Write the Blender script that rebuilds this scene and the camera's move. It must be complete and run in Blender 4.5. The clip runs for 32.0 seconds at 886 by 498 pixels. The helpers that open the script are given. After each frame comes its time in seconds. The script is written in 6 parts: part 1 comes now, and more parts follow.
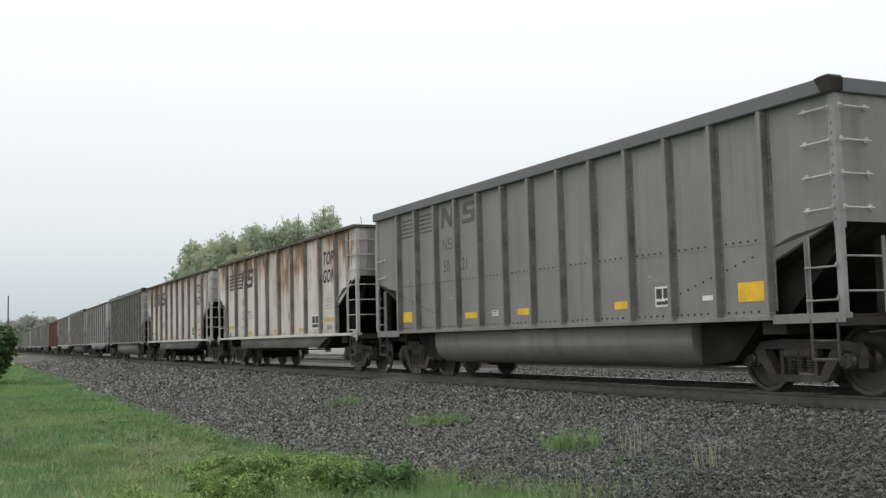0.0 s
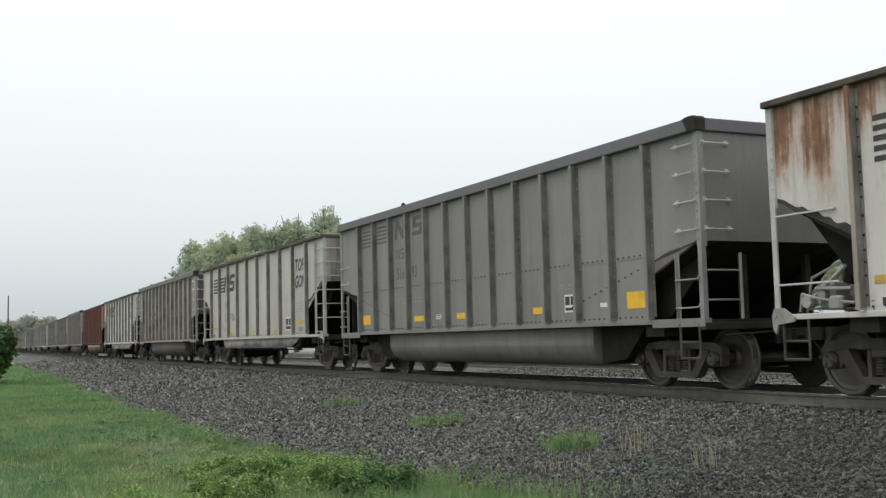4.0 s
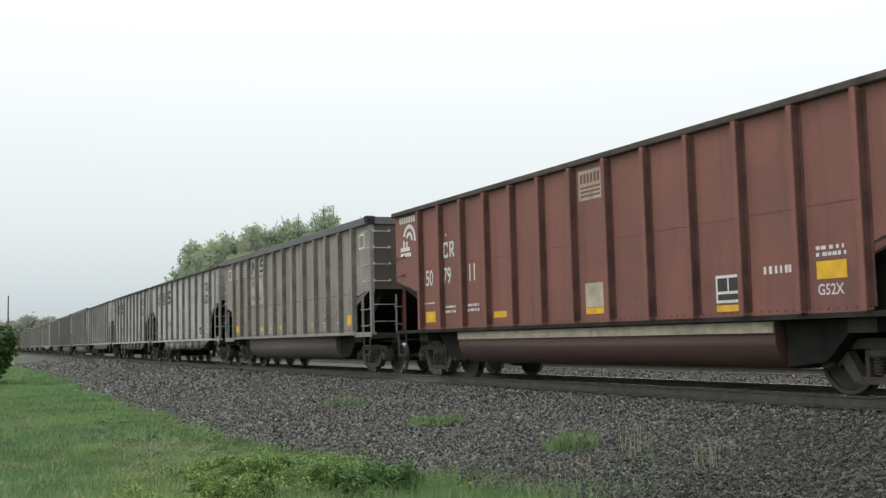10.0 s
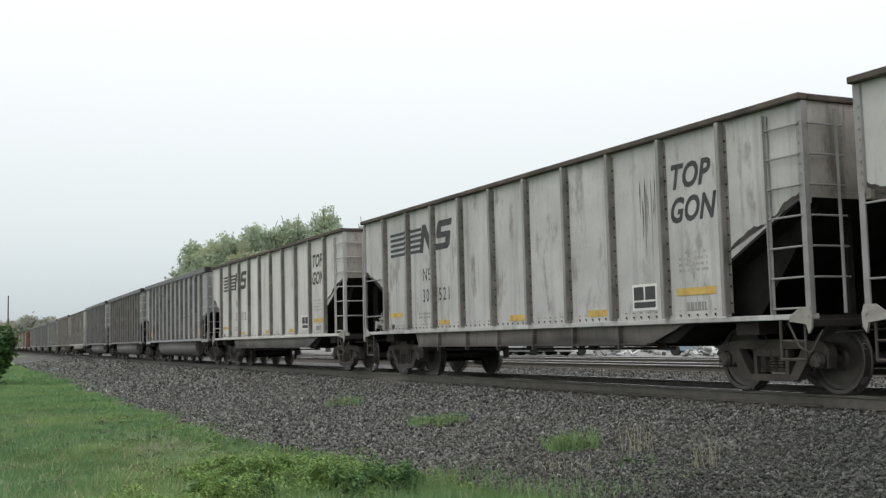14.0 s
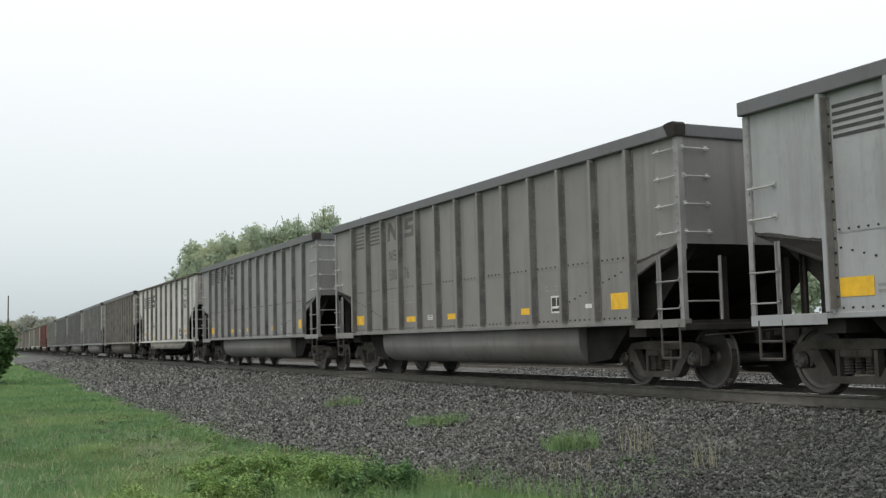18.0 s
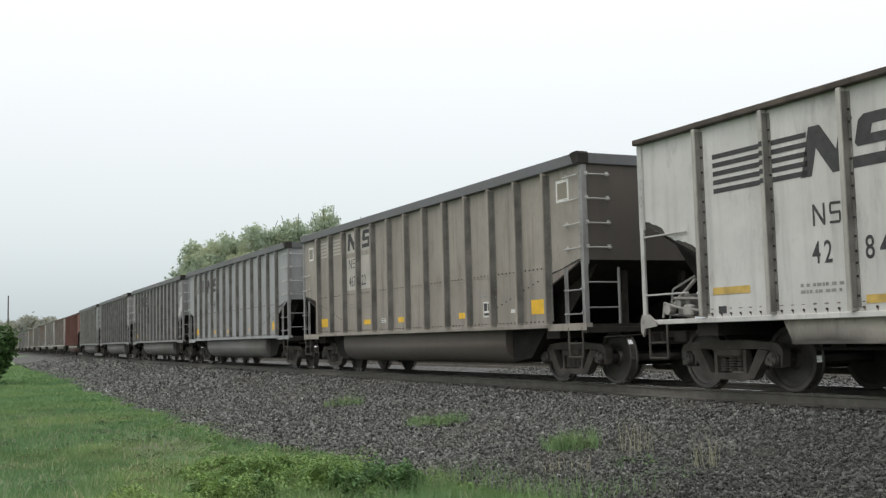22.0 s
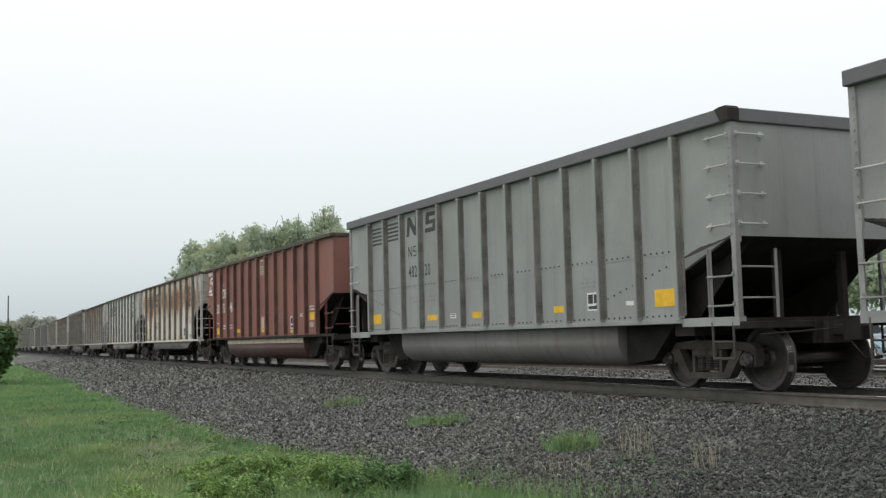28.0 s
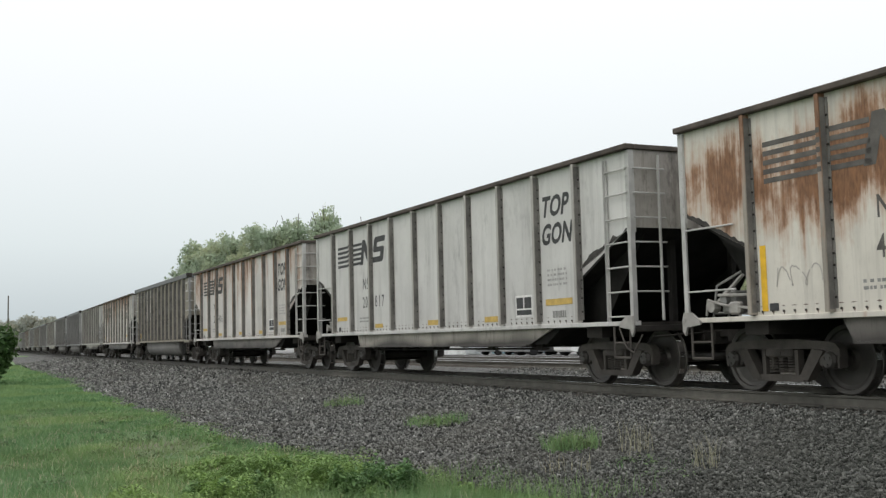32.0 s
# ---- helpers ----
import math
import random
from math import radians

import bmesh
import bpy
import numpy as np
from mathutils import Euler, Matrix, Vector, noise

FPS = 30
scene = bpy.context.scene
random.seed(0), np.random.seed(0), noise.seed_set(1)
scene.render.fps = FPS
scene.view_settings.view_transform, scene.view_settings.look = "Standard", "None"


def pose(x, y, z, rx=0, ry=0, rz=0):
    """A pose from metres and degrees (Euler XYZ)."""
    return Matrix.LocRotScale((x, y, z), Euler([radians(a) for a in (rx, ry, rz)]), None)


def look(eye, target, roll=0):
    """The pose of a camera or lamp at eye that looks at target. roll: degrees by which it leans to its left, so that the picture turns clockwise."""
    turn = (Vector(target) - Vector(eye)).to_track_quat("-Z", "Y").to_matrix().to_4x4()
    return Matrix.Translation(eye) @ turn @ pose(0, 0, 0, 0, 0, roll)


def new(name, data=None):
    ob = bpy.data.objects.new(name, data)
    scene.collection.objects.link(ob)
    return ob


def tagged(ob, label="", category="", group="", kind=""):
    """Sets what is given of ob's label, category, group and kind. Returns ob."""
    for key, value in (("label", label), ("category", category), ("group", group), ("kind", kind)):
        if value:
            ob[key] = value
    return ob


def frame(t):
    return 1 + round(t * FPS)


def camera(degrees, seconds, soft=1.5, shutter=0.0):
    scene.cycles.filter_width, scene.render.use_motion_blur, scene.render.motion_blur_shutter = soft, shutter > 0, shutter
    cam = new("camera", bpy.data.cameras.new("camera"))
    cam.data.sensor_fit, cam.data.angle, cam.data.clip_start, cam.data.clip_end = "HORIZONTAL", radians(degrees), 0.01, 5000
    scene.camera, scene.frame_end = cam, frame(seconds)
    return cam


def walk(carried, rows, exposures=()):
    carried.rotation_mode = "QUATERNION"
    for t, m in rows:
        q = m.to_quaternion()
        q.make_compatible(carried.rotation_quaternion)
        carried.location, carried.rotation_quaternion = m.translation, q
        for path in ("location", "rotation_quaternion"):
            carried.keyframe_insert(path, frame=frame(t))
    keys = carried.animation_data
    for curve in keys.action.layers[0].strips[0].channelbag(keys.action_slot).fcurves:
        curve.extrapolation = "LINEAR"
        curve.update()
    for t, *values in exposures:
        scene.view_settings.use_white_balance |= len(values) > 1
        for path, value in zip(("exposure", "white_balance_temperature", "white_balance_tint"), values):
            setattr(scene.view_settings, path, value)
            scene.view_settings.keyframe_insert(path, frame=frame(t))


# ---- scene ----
# Eye on open ground beside a main line; x runs along the track, z = 0 is the top of the rail.
EYE = (0.0, -11.50, 0.867)
cam = camera(45.21, 32.0, soft=1.35)
VIEW = Euler((radians(90 + 4.754), 0, radians(63.584))).to_matrix() @ Vector((0, 0, -1))
STAND = look(EYE, Vector(EYE) + VIEW, -1.444)
walk(cam, [(0.0, STAND), (32.0, STAND)])

# ---- world, sun ----
world = bpy.data.worlds.new("overcast")
scene.world = world
world.use_nodes = True
wn, wl = world.node_tree.nodes, world.node_tree.links
wn.clear()
sky = wn.new("ShaderNodeTexSky")
sky.sky_type, sky.sun_disc = "NISHITA", False
sky.sun_elevation, sky.sun_rotation = radians(58), radians(150)
sky.air_density, sky.dust_density, sky.ozone_density = 1.5, 6.0, 1.0
grey = wn.new("ShaderNodeHueSaturation")
grey.inputs["Saturation"].default_value = 0.25
back_sky = wn.new("ShaderNodeBackground")
back_sky.inputs["Strength"].default_value = 0.05
coord = wn.new("ShaderNodeTexCoord")
split = wn.new("ShaderNodeSeparateXYZ")
ramp = wn.new("ShaderNodeValToRGB")
ramp.color_ramp.elements[0].position, ramp.color_ramp.elements[0].color = 0.0, (0.56, 0.63, 0.66, 1)
ramp.color_ramp.elements[1].position, ramp.color_ramp.elements[1].color = 0.30, (0.93, 0.95, 0.97, 1)
mid = ramp.color_ramp.elements.new(0.09)
mid.color = (0.72, 0.79, 0.81, 1)
back_cloud = wn.new("ShaderNodeBackground")
back_cloud.inputs["Strength"].default_value = 0.92
both = wn.new("ShaderNodeAddShader")
wout = wn.new("ShaderNodeOutputWorld")
wl.new(sky.outputs[0], grey.inputs["Color"])
wl.new(grey.outputs[0], back_sky.inputs["Color"])
wl.new(coord.outputs["Generated"], split.inputs[0])
wl.new(split.outputs["Z"], ramp.inputs[0])
wl.new(ramp.outputs[0], back_cloud.inputs["Color"])
wl.new(back_sky.outputs[0], both.inputs[0])
wl.new(back_cloud.outputs[0], both.inputs[1])
wl.new(both.outputs[0], wout.inputs[0])
sun = new("sun", bpy.data.lights.new("sun", "SUN"))
sun.data.energy, sun.data.angle, sun.data.color = 0.6, radians(25), (1.0, 0.97, 0.92)
sun.matrix_world = look((0, 0, 40), (0 + 12, 0 + 18, 0))


# ---- materials ----
class Nodes:
    """A small builder of node materials on object coordinates."""

    def __init__(self, name, rough=0.7, metal=0.0):
        self.m = bpy.data.materials.new(name)
        self.m.use_nodes = True
        self.t = self.m.node_tree
        self.b = self.t.nodes["Principled BSDF"]
        self.b.inputs["Roughness"].default_value = rough
        self.b.inputs["Metallic"].default_value = metal
        self.tc = self.t.nodes.new("ShaderNodeTexCoord")
        self.info = self.t.nodes.new("ShaderNodeObjectInfo")

    def put(self, socket, value):
        if isinstance(value, bpy.types.NodeSocket):
            self.t.links.new(value, socket)
        elif isinstance(value, tuple) and len(value) == 3 and socket.type == "RGBA":
            socket.default_value = (*value, 1)
        else:
            socket.default_value = value

    def where(self, scale=(1, 1, 1), shift=False, world=False):
        n = self.t.nodes.new("ShaderNodeMapping")
        if world:
            g = self.t.nodes.new("ShaderNodeNewGeometry")
            self.put(n.inputs["Vector"], g.outputs["Position"])
        else:
            self.put(n.inputs["Vector"], self.tc.outputs["Object"])
        n.inputs["Scale"].default_value = scale
        if shift:
            k = self.t.nodes.new("ShaderNodeVectorMath")
            k.operation = "SCALE"
            k.inputs[0].default_value = (37.0, 11.0, 23.0)
            self.put(k.inputs["Scale"], self.info.outputs["Random"])
            self.put(n.inputs["Location"], k.outputs[0])
        return n.outputs[0]

    def noise(self, vec, scale=1.0, detail=4.0, rough=0.55):
        n = self.t.nodes.new("ShaderNodeTexNoise")
        self.put(n.inputs["Vector"], vec)
        n.inputs["Scale"].default_value, n.inputs["Detail"].default_value, n.inputs["Roughness"].default_value = scale, detail, rough
        return n.outputs["Fac"]

    def ramp(self, fac, a, b, lo=0.0, hi=1.0):
        n = self.t.nodes.new("ShaderNodeMapRange")
        n.clamp = True
        self.put(n.inputs[0], fac)
        for i, v in enumerate((a, b, lo, hi)):
            n.inputs[1 + i].default_value = v
        return n.outputs[0]

    def math(self, op, a, b):
        n = self.t.nodes.new("ShaderNodeMath")
        n.operation = op
        self.put(n.inputs[0], a)
        self.put(n.inputs[1], b)
        return n.outputs[0]

    def mix(self, fac, a, b):
        n = self.t.nodes.new("ShaderNodeMix")
        n.data_type = "RGBA"
        self.put(n.inputs[0], fac)
        self.put(n.inputs[6], a)
        self.put(n.inputs[7], b)
        return n.outputs[2]

    def z(self):
        n = self.t.nodes.new("ShaderNodeSeparateXYZ")
        self.put(n.inputs[0], self.tc.outputs["Object"])
        return n.outputs["Z"]

    def bump(self, height, strength=0.3, dist=0.01):
        n = self.t.nodes.new("ShaderNodeBump")
        n.inputs["Strength"].default_value, n.inputs["Distance"].default_value = strength, dist
        self.put(n.inputs["Height"], height)
        self.put(self.b.inputs["Normal"], n.outputs[0])

    def done(self, colour):
        self.put(self.b.inputs["Base Color"], colour)
        return self.m


def plain(name, base, rough=0.7, metal=0.0, var=0.25, scale=3.0, bump=0.15, shine=0.5):
    """One colour with blotches and grain."""
    n = Nodes(name, rough, metal)
    n.b.inputs["Specular IOR Level"].default_value = shine
    big = n.noise(n.where((1, 1, 1), True), scale, 5)
    fine = n.noise(n.where(), scale * 14, 3)
    dark = tuple(c * (1 - var) for c in base)
    light = tuple(min(1, c * (1 + var * 0.6)) for c in base)
    col = n.mix(n.ramp(big, 0.3, 0.7), dark, light)
    col = n.mix(n.ramp(fine, 0.35, 0.75, 0, 0.35), col, dark)
    n.bump(fine, bump, 0.004)
    return n.done(col)


def paint(name, base, grime=(0.07, 0.06, 0.05), dirt=0.35, rust=0.0, streak=0.3, rough=0.62, rust_colour=(0.105, 0.050, 0.024), smudge=0.0, crust=0.0, clear_top=0.0, smudge_colour=(0.05, 0.045, 0.04)):
    """Weathered freight car paint: dust blotches, runs of dirt, rust that starts from the top edge and from scratches."""
    n = Nodes(name, rough)
    blot = n.noise(n.where((0.5, 0.5, 0.5), True), 1.6, 6, 0.6)
    runs = n.noise(n.where((4.5, 4.5, 0.28), True), 1.0, 5, 0.6)
    fine = n.noise(n.where((9, 9, 2.2), True), 3.0, 4, 0.6)
    pale = tuple(min(0.9, c * 1.10) for c in base)
    col = n.mix(n.ramp(blot, 0.35, 0.68), base, pale)
    sheet = n.noise(n.where((0.85, 0.85, 0.10), True), 1.0, 2, 0.45)
    col = n.mix(n.ramp(sheet, 0.36, 0.64, 0.26, 0.0), col, tuple(0.55 * c + 0.45 * g for c, g in zip(base, grime)))
    col = n.mix(n.ramp(blot, 0.30, 0.62, dirt * 0.55, 0.0), col, grime)
    col = n.mix(n.math("MULTIPLY", n.ramp(runs, 0.52, 0.72), streak), col, grime)
    col = n.mix(n.ramp(fine, 0.56, 0.74, 0, dirt * 0.5), col, grime)
    if rust > 0:
        wide = n.ramp(n.noise(n.where((1.5, 1.5, 0.10), True), 1.0, 3, 0.5), 0.30, 0.70)
        thin = n.ramp(n.noise(n.where((9, 9, 0.40), True), 1.0, 5, 0.65), 0.30, 0.72)
        up = n.ramp(n.z(), 1.3, 3.75, -0.42, 0.12)
        if clear_top > 0:
            edge = n.math("ADD", n.z(), n.math("MULTIPLY", wide, 0.5))
            up = n.math("ADD", n.ramp(n.z(), 1.5, 2.7, -0.42, 0.12), n.ramp(edge, 3.35, 4.0, 0.0, -clear_top))
        cloud = n.ramp(n.noise(n.where((1.2, 1.2, 0.7), True), 1.3, 6, 0.65), 0.30, 0.70)
        a = n.math("ADD", n.math("ADD", n.math("MULTIPLY", wide, 0.34), n.math("MULTIPLY", thin, 0.30)), n.math("ADD", n.math("MULTIPLY", cloud, 0.46), up))
        tone = n.mix(n.ramp(fine, 0.35, 0.65), rust_colour, tuple(c * 2.0 for c in rust_colour))
        col = n.mix(n.ramp(a, 0.54 - 0.30 * rust, 0.84 - 0.30 * rust, 0, 0.75), col, tuple(min(0.5, c * 3.1) for c in rust_colour))
        col = n.mix(n.ramp(a, 0.72 - 0.30 * rust, 0.90 - 0.30 * rust, 0, 0.92), col, tone)
    if smudge > 0:
        spots = n.noise(n.where((2.4, 2.4, 0.9), True), 1.0, 5, 0.7)
        col = n.mix(n.ramp(spots, 0.56, 0.72, 0, smudge), col, smudge_colour)
    if crust > 0:
        wave = n.noise(n.where((0.6, 0.6, 0.25), True), 1.2, 2, 0.45)
        low = n.math("ADD", n.z(), n.math("MULTIPLY", wave, -0.42))
        col = n.mix(n.ramp(low, 0.50, 0.68, 0.95, 0.0), col, (0.045, 0.04, 0.036))
    n.put(n.b.inputs["Roughness"], n.ramp(blot, 0.3, 0.7, rough - 0.1, min(1, rough + 0.15)))
    dent = n.noise(n.where((1.1, 1.1, 0.8), True), 1.0, 2, 0.4)
    n.bump(n.math("ADD", n.math("MULTIPLY", dent, 1.6), n.math("ADD", n.math("MULTIPLY", blot, 0.5), n.math("MULTIPLY", fine, 0.12))), 0.6, 0.035)
    return n.done(col)


PAINT = {
    "steel": paint("dark_grey_car_paint", (0.218, 0.211, 0.202), dirt=0.35, streak=0.3),
    "grey": paint("grey_car_paint", (0.258, 0.258, 0.255), dirt=0.35, streak=0.28),
    "pale": paint("light_grey_car_paint", (0.330, 0.339, 0.342), dirt=0.32, streak=0.22, smudge=0.25),
    "green": paint("greenish_grey_car_paint", (0.285, 0.297, 0.285), dirt=0.3, streak=0.22),
    "taupe": paint("brownish_grey_car_paint", (0.322, 0.290, 0.252), dirt=0.6, streak=0.5, smudge=0.4, smudge_colour=(0.12, 0.085, 0.065)),
    "dusty": paint("dusty_brown_car_paint", (0.25, 0.225, 0.18), dirt=0.4),
    "white": paint("dirty_white_car_paint", (0.465, 0.45, 0.412), dirt=0.18, streak=0.14, smudge=0.2),
    "soot": paint("sooty_white_car_paint", (0.475, 0.472, 0.460), dirt=0.4, streak=0.4, smudge=0.75, smudge_colour=(0.11, 0.085, 0.065)),
    "bright": paint("streaked_white_car_paint", (0.56, 0.55, 0.525), dirt=0.22, streak=0.22, smudge=0.32),
    "rusty": paint("rust_streaked_white_car_paint", (0.60, 0.575, 0.52), dirt=0.25, rust=0.66, smudge=0.25),
    "worn": paint("rust_worn_white_car_paint", (0.57, 0.545, 0.51), dirt=0.25, rust=0.42, smudge=0.25),
    "rustiest": paint("heavily_rusted_white_car_paint", (0.62, 0.585, 0.515), dirt=0.22, rust=0.74, rust_colour=(0.115, 0.052, 0.022), clear_top=0.38),
    "red": paint("oxide_red_car_paint", (0.238, 0.098, 0.078), grime=(0.085, 0.047, 0.040), dirt=0.55, streak=0.4, smudge=0.22),
}
GRIMY_RIB = paint("grimy_white_rib_paint", (0.42, 0.40, 0.365), dirt=0.6, streak=0.5)
SOOTY_RIB = paint("sooty_rib_paint", (0.30, 0.295, 0.283), dirt=0.8, streak=0.5)
RUSTY_RIB = paint("rusty_white_rib_paint", (0.33, 0.295, 0.25), dirt=0.6, rust=0.75, streak=0.5)
BEAM = paint("patchy_white_beam_paint", (0.50, 0.46, 0.40), grime=(0.09, 0.075, 0.06), dirt=0.9, streak=0.5, smudge=0.7, crust=1.0)
BEAM_DARK = paint("sooty_beam_paint", (0.24, 0.215, 0.195), grime=(0.05, 0.045, 0.04), dirt=0.9, streak=0.5, smudge=0.7, crust=1.0)
SOOTY = paint("sooty_white_end_paint", (0.40, 0.375, 0.34), grime=(0.08, 0.065, 0.05), dirt=0.9, streak=0.8, smudge=0.8)
CHORD = paint("dark_grey_chord_paint", (0.125, 0.128, 0.135), dirt=0.4, streak=0.2)
GRIME = plain("packed_black_grime", (0.034, 0.031, 0.028), 0.9, var=0.5, scale=4)
RUSTMARK = plain("rusty_bolt_stain", (0.20, 0.155, 0.13), 0.85, var=0.45, scale=5)
TOPEDGE = plain("rusty_dark_top_edge", (0.085, 0.068, 0.056), 0.85, var=0.5, scale=3)
BOLT = plain("worn_grey_bolt_heads", (0.21, 0.20, 0.19), 0.6, var=0.4, scale=6)
# flank colours hold packed dirt plus the shade beside each rib
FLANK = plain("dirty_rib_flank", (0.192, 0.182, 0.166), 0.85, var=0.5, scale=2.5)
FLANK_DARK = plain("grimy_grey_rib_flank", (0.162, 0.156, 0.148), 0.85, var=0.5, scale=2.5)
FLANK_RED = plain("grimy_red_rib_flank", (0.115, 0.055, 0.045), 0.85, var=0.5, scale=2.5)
SOOT = plain("smeared_coal_soot", (0.055, 0.050, 0.045), 0.92, var=0.5, scale=5)
GHOST = plain("weathered_dark_lettering", (0.115, 0.105, 0.095), 0.8, var=0.4, scale=4)
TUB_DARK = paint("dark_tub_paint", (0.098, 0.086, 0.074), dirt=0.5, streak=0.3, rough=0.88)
# body grey darkened: dirt, and the shade under the car put into the base
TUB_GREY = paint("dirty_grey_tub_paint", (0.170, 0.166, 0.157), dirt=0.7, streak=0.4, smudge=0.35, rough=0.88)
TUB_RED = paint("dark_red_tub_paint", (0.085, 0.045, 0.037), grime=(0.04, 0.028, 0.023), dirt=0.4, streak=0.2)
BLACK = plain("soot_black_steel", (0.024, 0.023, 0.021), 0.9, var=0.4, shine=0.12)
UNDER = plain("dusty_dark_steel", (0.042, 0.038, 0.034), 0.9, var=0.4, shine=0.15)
TRUCK = plain("grimy_cast_steel", (0.085, 0.076, 0.067), 0.8, var=0.45, shine=0.25)
WHEEL = plain("brown_wheel_steel", (0.085, 0.078, 0.070), 0.5, 0.45, var=0.3)
TREAD = plain("polished_wheel_tread", (0.86, 0.85, 0.83), 0.24, 1.0, var=0.12)
RAILSIDE = plain("brown_rail_steel", (0.132, 0.124, 0.105), 0.75, 0.1, var=0.3, scale=6)
RAILTOP = plain("polished_rail_head", (0.62, 0.61, 0.60), 0.25, 1.0, var=0.1)
DULL_IRON = plain("dull_grab_iron_paint", (0.27, 0.265, 0.26), 0.5, var=0.25)
IRON = plain("grab_iron_paint", (0.46, 0.45, 0.43), 0.5, var=0.25)
DUSTY_IRON = plain("dusty_white_casting", (0.34, 0.325, 0.30), 0.65, var=0.4)
IRON_RED = plain("red_grab_iron_paint", (0.15, 0.05, 0.04), 0.5, var=0.25)
INK = plain("faded_black_lettering", (0.050, 0.050, 0.050), 0.75, var=0.35, scale=9)
SCUFF = plain("bare_scuffed_patch", (0.56, 0.55, 0.53), 0.8, var=0.25, scale=5)
OIL = plain("dark_oily_run", (0.085, 0.082, 0.078), 0.6, var=0.35, scale=5)
CHALK = plain("white_lettering", (0.72, 0.71, 0.68), 0.7, var=0.2, scale=9)
FAINT = plain("faint_stencil_lettering", (0.27, 0.265, 0.25), 0.75, var=0.3, scale=9)
BEIGE = plain("beige_repainted_panel", (0.46, 0.43, 0.39), 0.7, var=0.18, scale=2)
FAINTER = plain("worn_stencil_lettering", (0.36, 0.35, 0.335), 0.75, var=0.3, scale=9)
YELLOW = plain("yellow_reflective_sheet", (0.80, 0.47, 0.025), 0.55, var=0.22, scale=6)
OCHRE = plain("dirty_yellow_sheet", (0.56, 0.38, 0.10), 0.65, var=0.3, scale=6)
CREAM = plain("cream_band_paint", (0.50, 0.44, 0.34), 0.7, var=0.35, scale=4)
TIE = plain("weathered_tie_wood", (0.085, 0.070, 0.058), 0.9, var=0.35, scale=5)


# ---- mesh helpers ----
def box(bm, x0, x1, y0, y1, z0, z1, bevel=0.0):
    v = [bm.verts.new((x, y, z)) for x in (x0, x1) for y in (y0, y1) for z in (z0, z1)]
    f = [bm.faces.new([v[i] for i in q]) for q in ((0, 1, 3, 2), (4, 6, 7, 5), (0, 4, 5, 1), (2, 3, 7, 6), (0, 2, 6, 4), (1, 5, 7, 3))]
    if bevel:
        bmesh.ops.bevel(bm, geom=list({e for a in f for e in a.edges}), offset=bevel, segments=1, affect="EDGES")


def prism(bm, pts, a0, a1, axis="y"):
    """A polygon extruded along an axis: for y pts are (x, z), for x they are (y, z), for z (x, y)."""
    def at(p, a):
        return {"y": (p[0], a, p[1]), "x": (a, p[0], p[1]), "z": (p[0], p[1], a)}[axis]
    lo = [bm.verts.new(at(p, a0)) for p in pts]
    hi = [bm.verts.new(at(p, a1)) for p in pts]
    bm.faces.new(lo[::-1])
    bm.faces.new(hi)
    for i in range(len(pts)):
        j = (i + 1) % len(pts)
        bm.faces.new((lo[i], lo[j], hi[j], hi[i]))


def rod(bm, a, b, r, sides=6):
    a, b = Vector(a), Vector(b)
    d = b - a
    m = Matrix.Translation((a + b) / 2) @ d.to_track_quat("Z", "Y").to_matrix().to_4x4()
    bmesh.ops.create_cone(bm, cap_ends=True, segments=sides, radius1=r, radius2=r, depth=d.length, matrix=m)


def pipe(bm, pts, r, sides=6):
    for a, b in zip(pts, pts[1:]):
        rod(bm, a, b, r, sides)


def lathe(bm, prof, sides=28, cap=True):
    """Turns (y, radius) rows round the y axis."""
    rings = []
    for y, r in prof:
        rings.append([bm.verts.new((r * math.cos(2 * math.pi * i / sides), y, r * math.sin(2 * math.pi * i / sides))) for i in range(sides)])
    for a, b in zip(rings, rings[1:]):
        for i in range(sides):
            j = (i + 1) % sides
            bm.faces.new((a[i], a[j], b[j], b[i]))
    if cap:
        bm.faces.new(rings[0])
        bm.faces.new(rings[-1][::-1])


MESHES = {}


def mesh_of(key, build):
    """The mesh of that key, built the first time it is asked for."""
    if key not in MESHES:
        bm = bmesh.new()
        build(bm)
        bmesh.ops.recalc_face_normals(bm, faces=bm.faces[:])
        me = bpy.data.meshes.new(key.split("|")[0])
        bm.to_mesh(me)
        bm.free()
        me.materials.append(None)
        MESHES[key] = me
    return MESHES[key]


def piece(name, key, build, material, parent, at=None, label=""):
    """One part: an object of its own on a shared mesh, with its own material."""
    ob = new(name, mesh_of(key, build))
    ob.material_slots[0].link = "OBJECT"
    ob.material_slots[0].material = material
    ob.parent = parent
    if at is not None:
        ob.matrix_basis = at if isinstance(at, Matrix) else Matrix.Translation(at)
    if label:
        ob["label"] = label
    return ob


def part(name, bm, material, parent, label="", smooth=False):
    bmesh.ops.recalc_face_normals(bm, faces=bm.faces[:])
    me = bpy.data.meshes.new(name)
    bm.to_mesh(me)
    bm.free()
    me.materials.append(material)
    if smooth:
        me.shade_smooth()
    ob = new(name, me)
    ob.parent = parent
    if label:
        ob["label"] = label
    return ob


